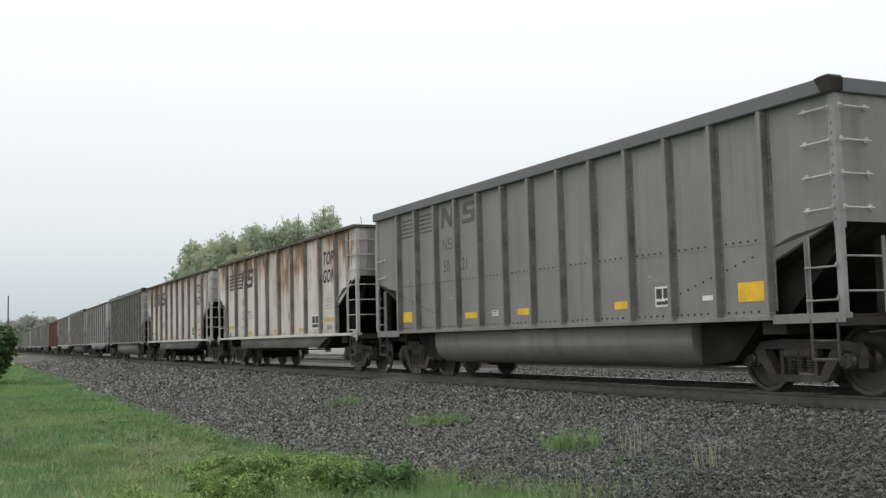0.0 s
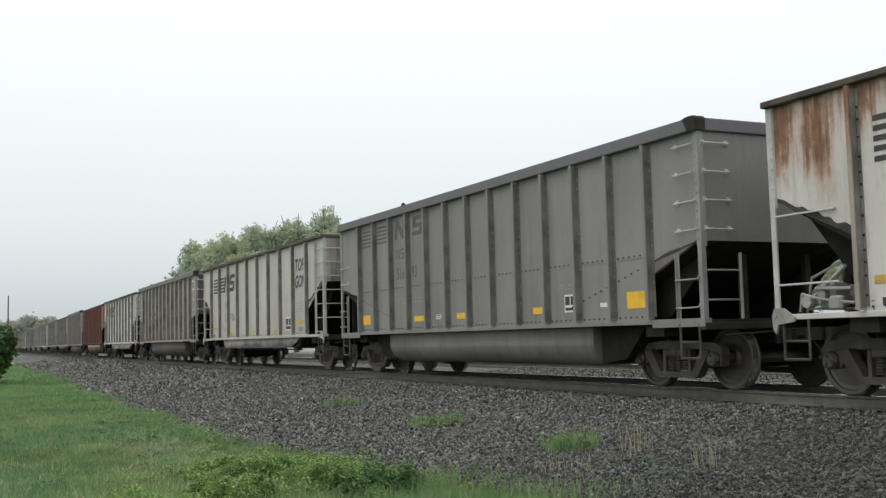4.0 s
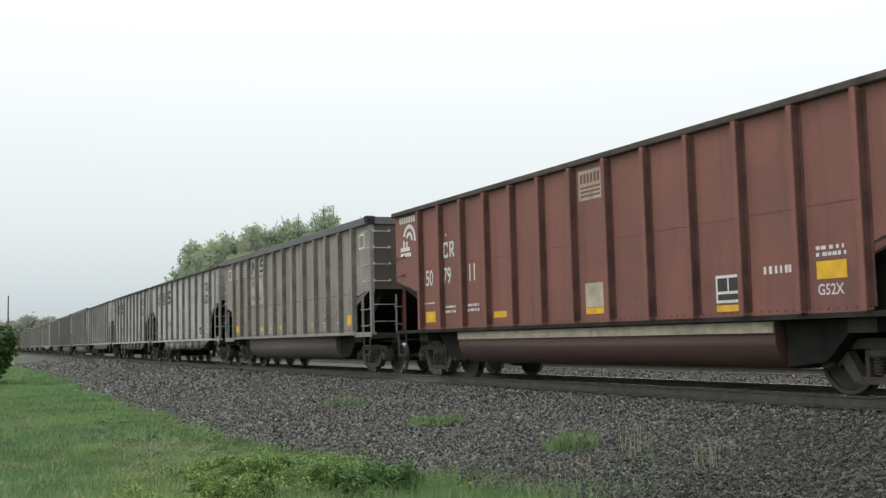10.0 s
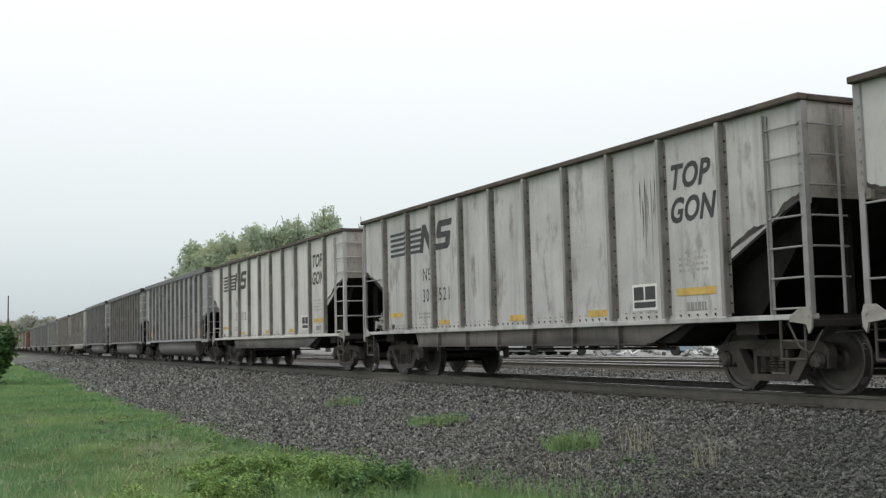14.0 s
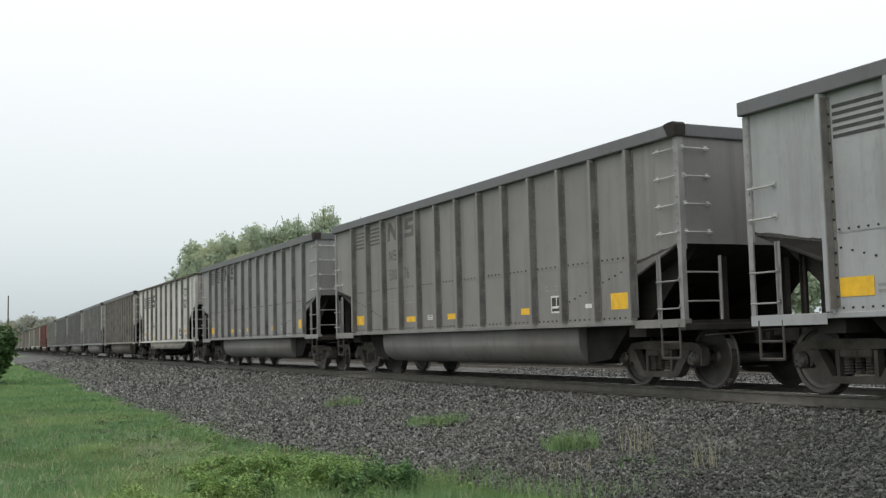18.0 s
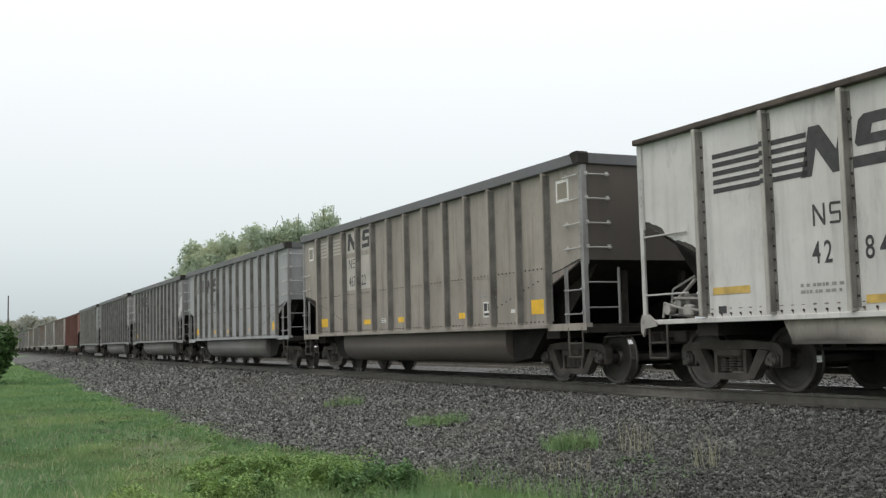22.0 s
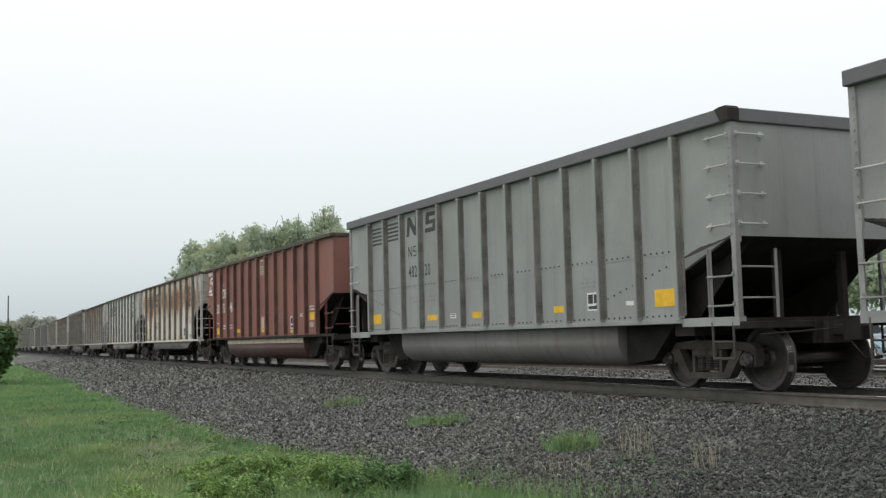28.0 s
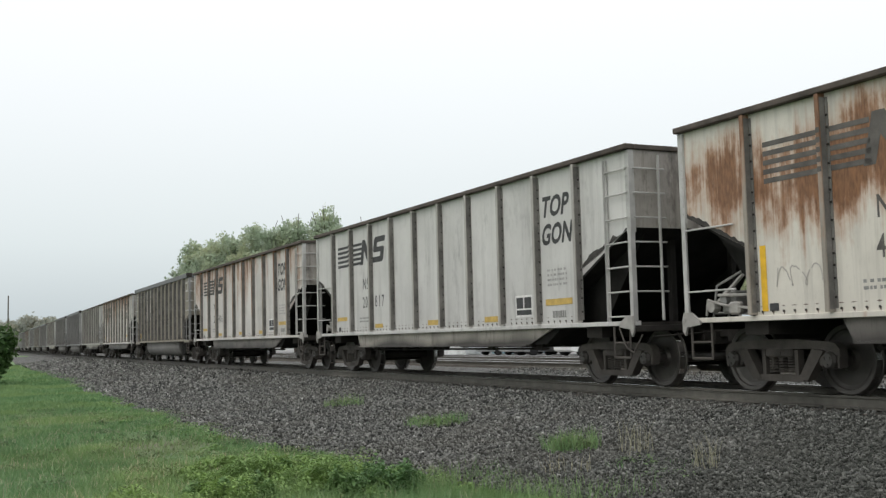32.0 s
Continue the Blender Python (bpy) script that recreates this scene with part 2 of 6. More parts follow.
def text_mesh(body, size, bold=0.012, squeeze=0.8, slant=0.0, spacing=1.0):
    """The built-in font as a flat mesh that stands upright, leans by its slant and faces -y."""
    key = "text|%s|%.3f|%.3f|%.2f|%.2f|%.2f" % (body, size, bold, squeeze, slant, spacing)
    if key not in MESHES:
        cu = bpy.data.curves.new("lettering", "FONT")
        cu.body, cu.size, cu.resolution_u = body, size, 3
        cu.offset = size * bold
        cu.space_character = spacing
        ob = new("lettering", cu)
        bpy.context.view_layer.update()
        me = bpy.data.meshes.new_from_object(ob.evaluated_get(bpy.context.evaluated_depsgraph_get()))
        me.transform(Matrix(((squeeze, slant, 0, 0), (0, 1, 0, 0), (0, 0, 1, 0), (0, 0, 0, 1))))
        me.transform(Matrix.Rotation(radians(90), 4, "X"))
        bpy.data.objects.remove(ob)
        bpy.data.curves.remove(cu)
        me.materials.clear()
        me.materials.append(None)
        MESHES[key] = me
    return MESHES[key]


def letters(name, body, x, y, z, cap, material, parent, squeeze=0.8, slant=0.0, bold=0.014, spacing=1.0):
    """Painted lettering of that cap height with its lower left corner at (x, z)."""
    me = text_mesh(body, cap / 0.69, bold, squeeze, slant, spacing)
    ob = new(name, me)
    ob.material_slots[0].link = "OBJECT"
    ob.material_slots[0].material = material
    ob.parent = parent
    ob.matrix_basis = Matrix.Translation((x, y, z))
    return ob


# ---- the line of the track ----
BEND, REACH = 0.0003, 80.0


def line_y(x):
    """Sideways place of the main track's centre line; its slight bend is fitted to the camera's view, in place of
    barrel distortion.
    """
    d = abs(x)
    return BEND * d * d if d < REACH else BEND * REACH * REACH + 2 * BEND * REACH * (d - REACH)


def line_turn(x):
    s = 2 * BEND * min(abs(x), REACH)
    return math.degrees(math.atan(s if x > 0 else -s))


# ---- gondola cars ----
HALF = 1.60          # half the width over the side sheets
COUPLED = 16.18      # from car to car
WHEEL_R = 0.457


class Kind:
    """The sizes of one pattern of car, x measured from the rear end of the body."""

    def __init__(self, name, length, top, first, pitch, count, rib_w, rib_d, chord_h, chord_d, cut, cut_foot, seam, trucks, spread=1.0):
        self.name, self.length, self.top = name, length, top
        self.ribs = [first + pitch * i for i in range(count)]
        self.bathtub = name.startswith("bathtub")
        self.trucks, self.first, self.spread = trucks, first, spread
        self.rib_w, self.rib_d, self.chord_h, self.chord_d = rib_w, rib_d, chord_h, chord_d
        self.cut, self.cut_foot, self.seam = cut, cut_foot, seam
        self.o = -length / 2

    def fit(self, x):
        """A place along the side, stretched with the ribs on the longer pattern."""
        return x if x < self.first else self.first + (x - self.first) * self.spread


TUB = Kind("bathtub", 14.58, 3.88, 1.38, 1.0, 13, 0.085, 0.11, 0.17, 0.10, 2.16, 1.90, 2.04, (1.20, 13.28))
LONG = Kind("bathtub_long", 14.80, 3.88, 1.38, 1.024, 13, 0.085, 0.12, 0.17, 0.10, 2.12, 1.90, 2.04, (1.22, 13.56), 1.024)
RED = Kind("red", 15.12, 3.76, 1.43, 1.032, 13, 0.11, 0.11, 0.08, 0.09, 2.16, 1.80, 2.42, (1.22, 13.58))
TOP = Kind("top", 14.90, 3.79, 1.38, 1.335, 10, 0.085, 0.10, 0.065, 0.10, 2.52, 1.92, None, (1.28, 13.62))
SILL = 1.00


def side_sheet(k):
    def build(bm):
        n = k.length
        a, b = k.ribs[0] + k.o, k.ribs[-1] + k.o
        pts = [(a, SILL), (b, SILL), (b, k.cut_foot), (n + k.o, k.cut), (n + k.o, k.top), (k.o, k.top), (k.o, k.cut), (a, k.cut_foot)]
        prism(bm, pts, -HALF, -HALF + 0.016)
    return build


def rib(k):
    def build(bm):
        w, d = k.rib_w / 2, k.rib_d
        prism(bm, [(-w, 0), (-w * 0.75, -d), (w * 0.75, -d), (w, 0)], SILL + 0.06, k.top - k.chord_h - 0.004, "z")
    return build


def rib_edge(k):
    """The flank and the foot flanges of a rib, coloured dark for packed dirt and the shade beside it."""
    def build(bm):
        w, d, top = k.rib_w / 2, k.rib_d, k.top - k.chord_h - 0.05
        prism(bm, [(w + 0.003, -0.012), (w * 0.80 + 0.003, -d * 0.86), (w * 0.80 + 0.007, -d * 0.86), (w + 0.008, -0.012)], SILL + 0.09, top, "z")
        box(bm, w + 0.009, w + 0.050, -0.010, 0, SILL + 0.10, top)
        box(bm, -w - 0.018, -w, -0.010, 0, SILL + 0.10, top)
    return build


def rib_bolts(k):
    def build(bm):
        z = SILL + 0.22
        while z < k.top - 0.3:
            box(bm, k.rib_w / 2 + 0.022, k.rib_w / 2 + 0.044, -0.028, -0.010, z, z + 0.026)
            z += 0.19 + 0.05 * math.sin(z * 7)
    return build


def soot_edge(k, seed):
    """Coal soot smeared ragged over the side sheet along the edge of the open end."""
    def build(bm):
        lift = 0.12 if k.name == "top" else 0.045
        for s in (0, 1):
            low, high, span = [], [], k.length - k.ribs[-1] if s else k.ribs[0]
            for i in range(41):
                f = i / 40
                x, z = span * f, k.cut + (k.cut_foot - k.cut) * f
                v = noise.noise(Vector((x * 2.2, seed * 3.7, s))) + 0.5 * noise.noise(Vector((x * 9.0, seed * 1.7, s)))
                low.append((x, z + 0.002))
                high.append((x, z + 0.004 + lift * max(0.03, 0.55 + 0.8 * v)))
            for i in range(40):
                q = (low[i], low[i + 1], high[i + 1], high[i])
                flat(bm, [((k.length - p if s else p) + k.o, z) for p, z in q], -HALF - 0.0035)
    return build


def end_rib(k):
    def build(bm):
        prism(bm, [(0.016, -0.05), (0.10, -0.035), (0.10, 0.035), (0.016, 0.05)], k.cut - 0.02, k.top - k.chord_h - 0.01, "z")
    return build


def side_chord(k):
    def build(bm):
        n = k.length
        box(bm, k.o - 0.05, n + k.o + 0.05, -HALF - k.chord_d, -HALF + 0.06, k.top - k.chord_h, k.top + 0.02, 0.012)
    return build


def end_chord(k):
    def build(bm):
        box(bm, -0.05, 0.09, -HALF + 0.062, HALF - 0.062, k.top - k.chord_h, k.top + 0.016, 0.012)
    return build


def corner_cap(k):
    def build(bm):
        prism(bm, [(-0.10, -0.16), (0.07, -0.16), (0.075, 0.0), (0.04, 0.036), (-0.09, 0.036), (-0.20, 0.018), (-0.16, -0.05)], -HALF - k.chord_d - 0.010, -HALF + 0.09)
    return build


def side_foot(k):
    """The bottom flange of the side with its running board ends."""
    def build(bm):
        n = k.length
        box(bm, k.o - 0.02, n + k.o + 0.02, -HALF - 0.028, -HALF + 0.10, SILL - 0.02, SILL + 0.05, 0.006)
        if k.bathtub:
            box(bm, k.o - 0.03, k.o + k.ribs[0] - 0.1, -HALF - 0.034, -HALF - 0.029, SILL - 0.09, SILL + 0.045)
            box(bm, n + k.o - k.ribs[0] + 0.2, n + k.o + 0.03, -HALF - 0.034, -HALF - 0.029, SILL - 0.07, SILL + 0.045)
    return build


def end_sheet(k):
    def build(bm):
        box(bm, 0, 0.016, -HALF + 0.018, HALF - 0.018, k.cut - 0.02, k.top - 0.01)
    return build


def end_stiffener(bm):
    box(bm, 0.016, 0.040, -HALF + 0.10, HALF - 0.10, 0, 0.06, 0.006)


def slope_sheet(k):
    """The dark hopper sheet that runs down and inward from the end, with its cheeks and end post."""
    def build(bm):
        a = k.ribs[0]
        prism(bm, [(0.02, k.cut), (0.10, k.cut), (a + 1.65, SILL + 0.02), (a + 1.55, SILL + 0.02)], -HALF + 0.018, HALF - 0.018)
        for s in (-1, 1):
            y = s * (HALF - 0.36)
            prism(bm, [(0.12, k.cut - 0.06), (a + 1.5, SILL + 0.04), (a - 0.1, SILL + 0.04)], y - 0.01, y + 0.01)
        for y in (-0.62, 0.62):
            box(bm, 0.26, 0.36, y - 0.05, y + 0.05, SILL, k.cut - 0.18)
    return build


def floor_sheet(k):
    def build(bm):
        n = k.length
        a = k.ribs[0]
        box(bm, k.o + a + 1.6, n + k.o - a - 1.6, -HALF + 0.018, HALF - 0.018, SILL + 0.004, SILL + 0.02)
    return build


def platform(k):
    def build(bm):
        a = k.ribs[0]
        box(bm, 0.0, a + 0.5, -HALF + 0.102, HALF - 0.102, SILL - 0.02, SILL + 0.03)
        box(bm, -0.04, 0.10, -HALF - 0.03, HALF + 0.03, SILL - 0.12, SILL - 0.022, 0.01)
    return build


def corner_post(k):
    def build(bm):
        prism(bm, [(-0.025, -0.032), (0.075, -0.032), (0.085, 0.0), (0.010, 0.0), (0.010, 0.06), (-0.025, 0.07)], k.cut - 0.10, k.top - k.chord_h - 0.01, "z")
        prism(bm, [(-0.020, -0.032), (0.065, -0.032), (0.065, -0.010), (0.004, -0.010), (0.004, 0.05), (-0.020, 0.05)], SILL + 0.03, k.cut - 0.10, "z")
        z = k.cut
        while z < k.top - 0.3:
            box(bm, 0.03, 0.055, -0.046, -0.032, z, z + 0.03)
            z += 0.13
    return build


def grab(w):
    """A bent grab iron on its two feet."""
    def build(bm):
        pipe(bm, [(0, 0, 0), (0, -0.075, -0.02), (w, -0.075, -0.02), (w, 0, 0)], 0.013, 6)
        for x in (0, w):
            box(bm, x - 0.03, x + 0.03, -0.012, 0, -0.035, 0.035)
    return build


def stile(h, wide=0.05):
    def build(bm):
        box(bm, -wide / 2, wide / 2, -0.012, 0.0, 0, h)
        box(bm, -wide / 2, -wide / 2 + 0.01, -0.05, -0.012, 0, h)
    return build


def rung(w):
    def build(bm):
        rod(bm, (0, 0, 0), (w, 0, 0), 0.014, 6)
    return build


def stirrup(bm):
    pipe(bm, [(-0.21, 0, 0), (-0.21, 0, -0.50), (0.21, 0, -0.50), (0.21, 0, 0)], 0.02, 5)
    rod(bm, (-0.21, 0, -0.27), (0.21, 0, -0.27), 0.015, 5)


def rivets(k):
    """Bolt heads along the seam, the foot and the edges of the slope sheets."""
    def build(bm):
        n = k.length
        def dot(x, z):
            box(bm, x - 0.012, x + 0.012, -HALF - 0.012, -HALF, z - 0.012, z + 0.012)
        x = k.ribs[0] + 0.14
        while x < k.ribs[-1]:
            near = min(abs(x - r) for r in k.ribs)
            if near > k.rib_w / 2 + 0.07:
                if k.bathtub:
                    dot(x + k.o, k.seam)
                dot(x + k.o, SILL + 0.10)
            x += 0.145 if k.name != "top" else 0.19
        if k.bathtub:
            for s in (0, 1):
                for i in range(12):
                    x = k.ribs[0] + 0.15 + i * 0.17
                    z = k.cut_foot - 0.08 - i * 0.045
                    x = n - x if s else x
                    if min(abs(x - r) for r in k.ribs) > k.rib_w / 2 + 0.07:
                        dot(x + k.o, z)
    return build


def drips(k):
    """Dark stains with a point above each bolt of the bottom seam."""
    def build(bm):
        g = random.Random(9)
        x = k.ribs[0] + 0.14
        while x < k.ribs[-1]:
            if min(abs(x - r) for r in k.ribs) > k.rib_w / 2 + 0.08:
                a, h = g.uniform(0.03, 0.06), g.uniform(0.006, 0.014)
                flat(bm, [(x - a + k.o, SILL + 0.165), (x + k.o, SILL + 0.165 - h), (x + a + k.o, SILL + 0.165), (x + k.o, SILL + 0.165 + h)], -HALF - 0.003)
                flat(bm, [(x - 0.02 + k.o, SILL + 0.095), (x + 0.012 + k.o, SILL + 0.06 - h), (x + 0.03 + k.o, SILL + 0.10)], -HALF - 0.003)
            x += 0.19
    return build


def seam(k):
    def build(bm):
        for a, b in zip(k.ribs, k.ribs[1:]):
            box(bm, a + 0.11 + k.o, b - 0.09 + k.o, -HALF - 0.006, -HALF, k.seam - 0.045, k.seam - 0.03)
    return build


def tub_shell(k):
    """One of the two rounded tubs between the trucks, with its sloping end."""
    def build(bm):
        a, b = 2.95 + k.o, k.length - 2.98 + k.o
        prof = [(-1.50, SILL - 0.03), (-1.50, 0.74)]
        for i in range(8):
            t = math.pi * (1 + i / 7 * 0.5)
            prof.append((-1.10 + 0.40 * math.cos(t), 0.74 + 0.40 * math.sin(t)))
        prof += [(-0.62, 0.34), (-0.36, 0.42), (-0.22, 0.60), (-0.20, SILL - 0.03)]
        rings = []
        for x, f in ((a, 1), (b, 1)):
            rings.append([bm.verts.new((x, y, z if f else SILL - 0.03 - (SILL - 0.03 - z) * 0.32)) for y, z in prof])
        for p, q in zip(rings, rings[1:]):
            for i in range(len(prof) - 1):
                bm.faces.new((p[i], p[i + 1], q[i + 1], q[i]))
        bm.faces.new(rings[0])
        bm.faces.new(rings[-1])
        for f in bm.faces:
            f.smooth = len(f.verts) == 4
    return build


def tub_end(k):
    """The black underside of the slope sheet between the tubs and the truck."""
    def build(bm):
        a = 2.93
        prism(bm, [(a, SILL - 0.03), (1.70, SILL - 0.03), (2.25, 0.45), (a, 0.37)], -1.36, 1.36)
    return build


def band(k):
    def build(bm):
        box(bm, 2.96 + k.o, k.length - 2.99 + k.o, -1.53, -1.502, 0.82, 0.968)
    return build


def beam(k, stubs=False):
    """The deep side beam under a flat-bottomed car."""
    def build(bm):
        a, b = 2.76 + k.o, k.length - 2.6 + k.o
        prism(bm, [(a, SILL - 0.022), (b, SILL - 0.022), (b - 0.8, 0.70), (a + 0.15, 0.70)], -1.50, -1.46)
        box(bm, a + 0.2, b - 0.85, -1.56, -1.34, 0.672, 0.70)
        if stubs:
            for x in k.ribs[2:8]:
                box(bm, x + k.o - 0.02, x + k.o + 0.02, -1.58, -1.502, 0.60, SILL - 0.03)
    return build


def centre_sill(k):
    def build(bm):
        box(bm, k.o - 0.15, -k.o + 0.15, -0.17, 0.17, 0.66, SILL - 0.022)
        for x in (k.trucks[0] + k.o, k.trucks[1] + k.o):
            box(bm, x - 0.22, x + 0.22, -1.50, 1.50, 0.80, SILL - 0.024)
        for x in (-3.0, 0.0, 3.0):
            box(bm, x - 0.08, x + 0.08, -1.45, 1.45, 0.72, SILL - 0.024)
    return build


def belly(k):
    """The hopper bottom between the side beams."""
    def build(bm):
        a, b = 3.2 + k.o, k.length - 2.4 + k.o
        prism(bm, [(a, SILL - 0.03), (b, SILL - 0.03), (b - 0.5, 0.70), (a + 0.5, 0.70)], -1.44, 1.44)
    return build


def coupler(bm):
    box(bm, -0.2, 0.36, -0.09, 0.09, 0.76, 0.92, 0.02)
    prism(bm, [(0.36, -0.11), (0.36, 0.11), (0.52, 0.17), (0.66, 0.12), (0.60, 0.02), (0.66, -0.10), (0.56, -0.17), (0.44, -0.15)], 0.70, 0.98, "z")
    box(bm, 0.0, 0.06, -0.32, 0.32, 0.66, 1.0)
    pipe(bm, [(0.05, 0.35, 0.66), (0.30, 0.36, 0.42), (0.62, 0.30, 0.46)], 0.025, 6)
    rod(bm, (0.10, -1.35, 0.80), (0.30, -0.15, 0.86), 0.014, 5)


def brake_gear(bm):
    """Brake valve, reservoir and levers on the open end platform."""
    rod(bm, (0.25, -0.95, SILL + 0.26), (0.95, -0.95, SILL + 0.26), 0.15, 12)
    box(bm, 0.45, 0.72, -1.36, -1.08, SILL + 0.10, SILL + 0.42, 0.03)
    rod(bm, (0.58, -1.44, SILL + 0.28), (0.58, -1.05, SILL + 0.28), 0.07, 10)
    pipe(bm, [(0.2, -1.3, SILL + 0.05), (0.3, -1.3, SILL + 0.5), (0.9, -1.2, SILL + 0.75), (1.2, -1.0, SILL + 0.9)], 0.018, 5)
    pipe(bm, [(0.1, -1.2, SILL + 0.12), (1.2, -1.25, SILL + 0.08)], 0.02, 5)


def brake_pipe(bm):
    rod(bm, (-4.4, -1.25, 0.61), (4.3, -1.25, 0.62), 0.022, 6)
    for x in (-4.0, -2.2, 0.0, 2.1, 4.0):
        box(bm, x - 0.12, x + 0.12, -1.28, -1.22, 0.59, 0.70)


def brake_linkage(bm):
    """The tangle of thin pipes, valves and levers beside the reservoir."""
    pipe(bm, [(0.30, -1.42, SILL + 0.16), (0.95, -1.40, SILL + 0.62)], 0.03, 6)
    pipe(bm, [(0.50, -1.45, SILL + 0.36), (1.05, -1.42, SILL + 0.34)], 0.022, 6)
    pipe(bm, [(0.22, -1.44, SILL + 0.08), (0.26, -1.44, SILL + 0.30), (0.60, -1.46, SILL + 0.22), (1.10, -1.44, SILL + 0.16)], 0.018, 5)
    box(bm, 0.70, 0.92, -1.47, -1.36, SILL + 0.08, SILL + 0.26, 0.03)
    rod(bm, (0.36, -1.48, SILL + 0.20), (0.36, -1.36, SILL + 0.20), 0.08, 10)


def end_post(k, x):
    def build(bm):
        box(bm, -0.03, 0.03, -0.02, 0.02, SILL + 0.03, k.cut - 0.10 - 0.24 * x)
        box(bm, -0.03, -0.02, -0.06, -0.02, SILL + 0.03, k.cut - 0.10 - 0.24 * x)
    return build


def gusset(bm):
    """The cast corner plate with a rope hole."""
    prism(bm, [(-0.10, 0.13), (0.06, 0.13), (0.10, 0.02), (0.09, -0.13), (0.04, -0.20), (0.0, -0.08), (-0.28, -0.045), (-0.28, 0.01)], -HALF - 0.065, -HALF - 0.032)
    rod(bm, (0.04, -HALF - 0.075, 0.03), (0.04, -HALF - 0.064, 0.03), 0.03, 8)


def side_frame(bm):
    """A cast truck side with its two windows, pedestals and spring seat."""
    y0, y1 = -1.13, -0.99
    W = 0.889
    prism(bm, [(-1.06, 0.50), (-1.05, 0.60), (-0.98, 0.67), (-0.86, 0.70), (-0.66, 0.70), (-0.30, 0.73), (0.30, 0.73), (0.66, 0.70), (0.86, 0.70), (0.98, 0.67), (1.05, 0.60), (1.06, 0.50), (0.98, 0.52), (0.90, 0.575), (0.66, 0.60), (-0.66, 0.60), (-0.90, 0.575), (-0.98, 0.52)], y0, y1)
    prism(bm, [(-0.42, 0.17), (0.42, 0.17), (0.46, 0.26), (-0.46, 0.26)], y0 - 0.01, y1)
    for s in (-1, 1):
        def m(pts):
            return [(s * x, z) for x, z in pts]
        prism(bm, m([(0.60, 0.60), (0.80, 0.575), (0.50, 0.19), (0.34, 0.20)]), y0 - 0.015, y1 - 0.01)
        prism(bm, m([(0.27, 0.585), (0.33, 0.585), (0.33, 0.26), (0.27, 0.26)]), y0 + 0.01, y1 - 0.02)
        prism(bm, m([(W - 0.18, 0.56), (W - 0.13, 0.555), (W - 0.13, 0.36), (W - 0.18, 0.40)]), y0, y1)
        prism(bm, m([(W + 0.12, 0.555), (W + 0.16, 0.54), (W + 0.15, 0.36), (W + 0.12, 0.36)]), y0, y1)
        box(bm, s * W - 0.12, s * W + 0.12, y0 + 0.02, y1 + 0.02, 0.55, 0.585)


def spring_nest(bm):
    for x in (-0.17, 0.0, 0.17):
        z = 0.30
        while z < 0.50:
            lathe_ring(bm, x, -1.06, z, 0.062)
            z += 0.036
    box(bm, -0.25, 0.25, -1.15, -0.97, 0.49, 0.60, 0.02)
    box(bm, -0.05, 0.05, -1.165, -1.15, 0.52, 0.57)


def lathe_ring(bm, x, y, z, r):
    top = [bm.verts.new((x + r * math.cos(a), y + r * math.sin(a), z + 0.011)) for a in [math.pi * i / 4 for i in range(8)]]
    low = [bm.verts.new((x + r * math.cos(a), y + r * math.sin(a), z - 0.011)) for a in [math.pi * i / 4 for i in range(8)]]
    for i in range(8):
        j = (i + 1) % 8
        bm.faces.new((low[i], low[j], top[j], top[i]))


def bolster(bm):
    box(bm, -0.22, 0.22, -1.02, 1.02, 0.50, 0.72, 0.03)
    lathe_b = [(-0.18, 0.72), (0.18, 0.72), (0.18, 0.80), (-0.18, 0.80)]
    prism(bm, lathe_b, -0.2, 0.2)
    for s in (-1, 1):
        box(bm, s * 0.42 - 0.06, s * 0.42 + 0.06, -0.80, 0.80, 0.30, 0.42, 0.02)


def wheels(bm):
    for s in (-1, 1):
        prof = [(0.685, 0.16), (0.70, 0.36), (0.680, 0.40), (0.680, 0.475), (0.695, 0.487), (0.712, 0.482), (0.722, 0.462), (0.815, 0.455), (0.822, 0.445),
                (0.815, 0.395), (0.79, 0.385), (0.775, 0.34), (0.77, 0.16), (0.82, 0.13), (0.82, 0.09)]
        lathe(bm, [(s * y, r) for y, r in prof], 32)
    rod(bm, (0, -0.99, 0), (0, 0.99, 0), 0.085, 12)


def treads(bm):
    for s in (-1, 1):
        lathe(bm, [(s * 0.724, 0.4635), (s * 0.812, 0.4565)], 32, False)


def axle_caps(bm):
    for s in (-1, 1):
        lathe(bm, [(s * 0.96, 0.115), (s * 1.15, 0.115), (s * 1.17, 0.10), (s * 1.19, 0.09)], 14)
        for i in range(3):
            a = 2 * math.pi * i / 3
            x, z = 0.055 * math.cos(a), 0.055 * math.sin(a)
            rod(bm, (x, s * 1.185, z), (x, s * 1.205, z), 0.018, 6)


WHEELSETS = []


def truck(car, x):
    t = piece("truck", "truck_bolster", bolster, UNDER, car, (x, 0, 0))
    for s in (0, 1):
        turn = Matrix.Rotation(math.pi * s, 4, "Z")
        piece("side_frame", "side_frame", side_frame, TRUCK, t, turn)
        piece("spring_nest", "spring_nest", spring_nest, TRUCK, t, turn)["kind"] = "stuff"
    for s in (-1, 1):
        w = piece("wheelset", "wheelset", wheel_mesh, WHEEL, t, (s * 0.889, 0, WHEEL_R))
        if len(w.material_slots) < 2:
            w.data.materials.append(TREAD)
        WHEELSETS.append((w, s))


def wheel_mesh(bm):
    wheels(bm)
    axle_caps(bm)
    n = len(bm.faces)
    treads(bm)
    bm.faces.ensure_lookup_table()
    for f in bm.faces[n:]:
        f.material_index = 1


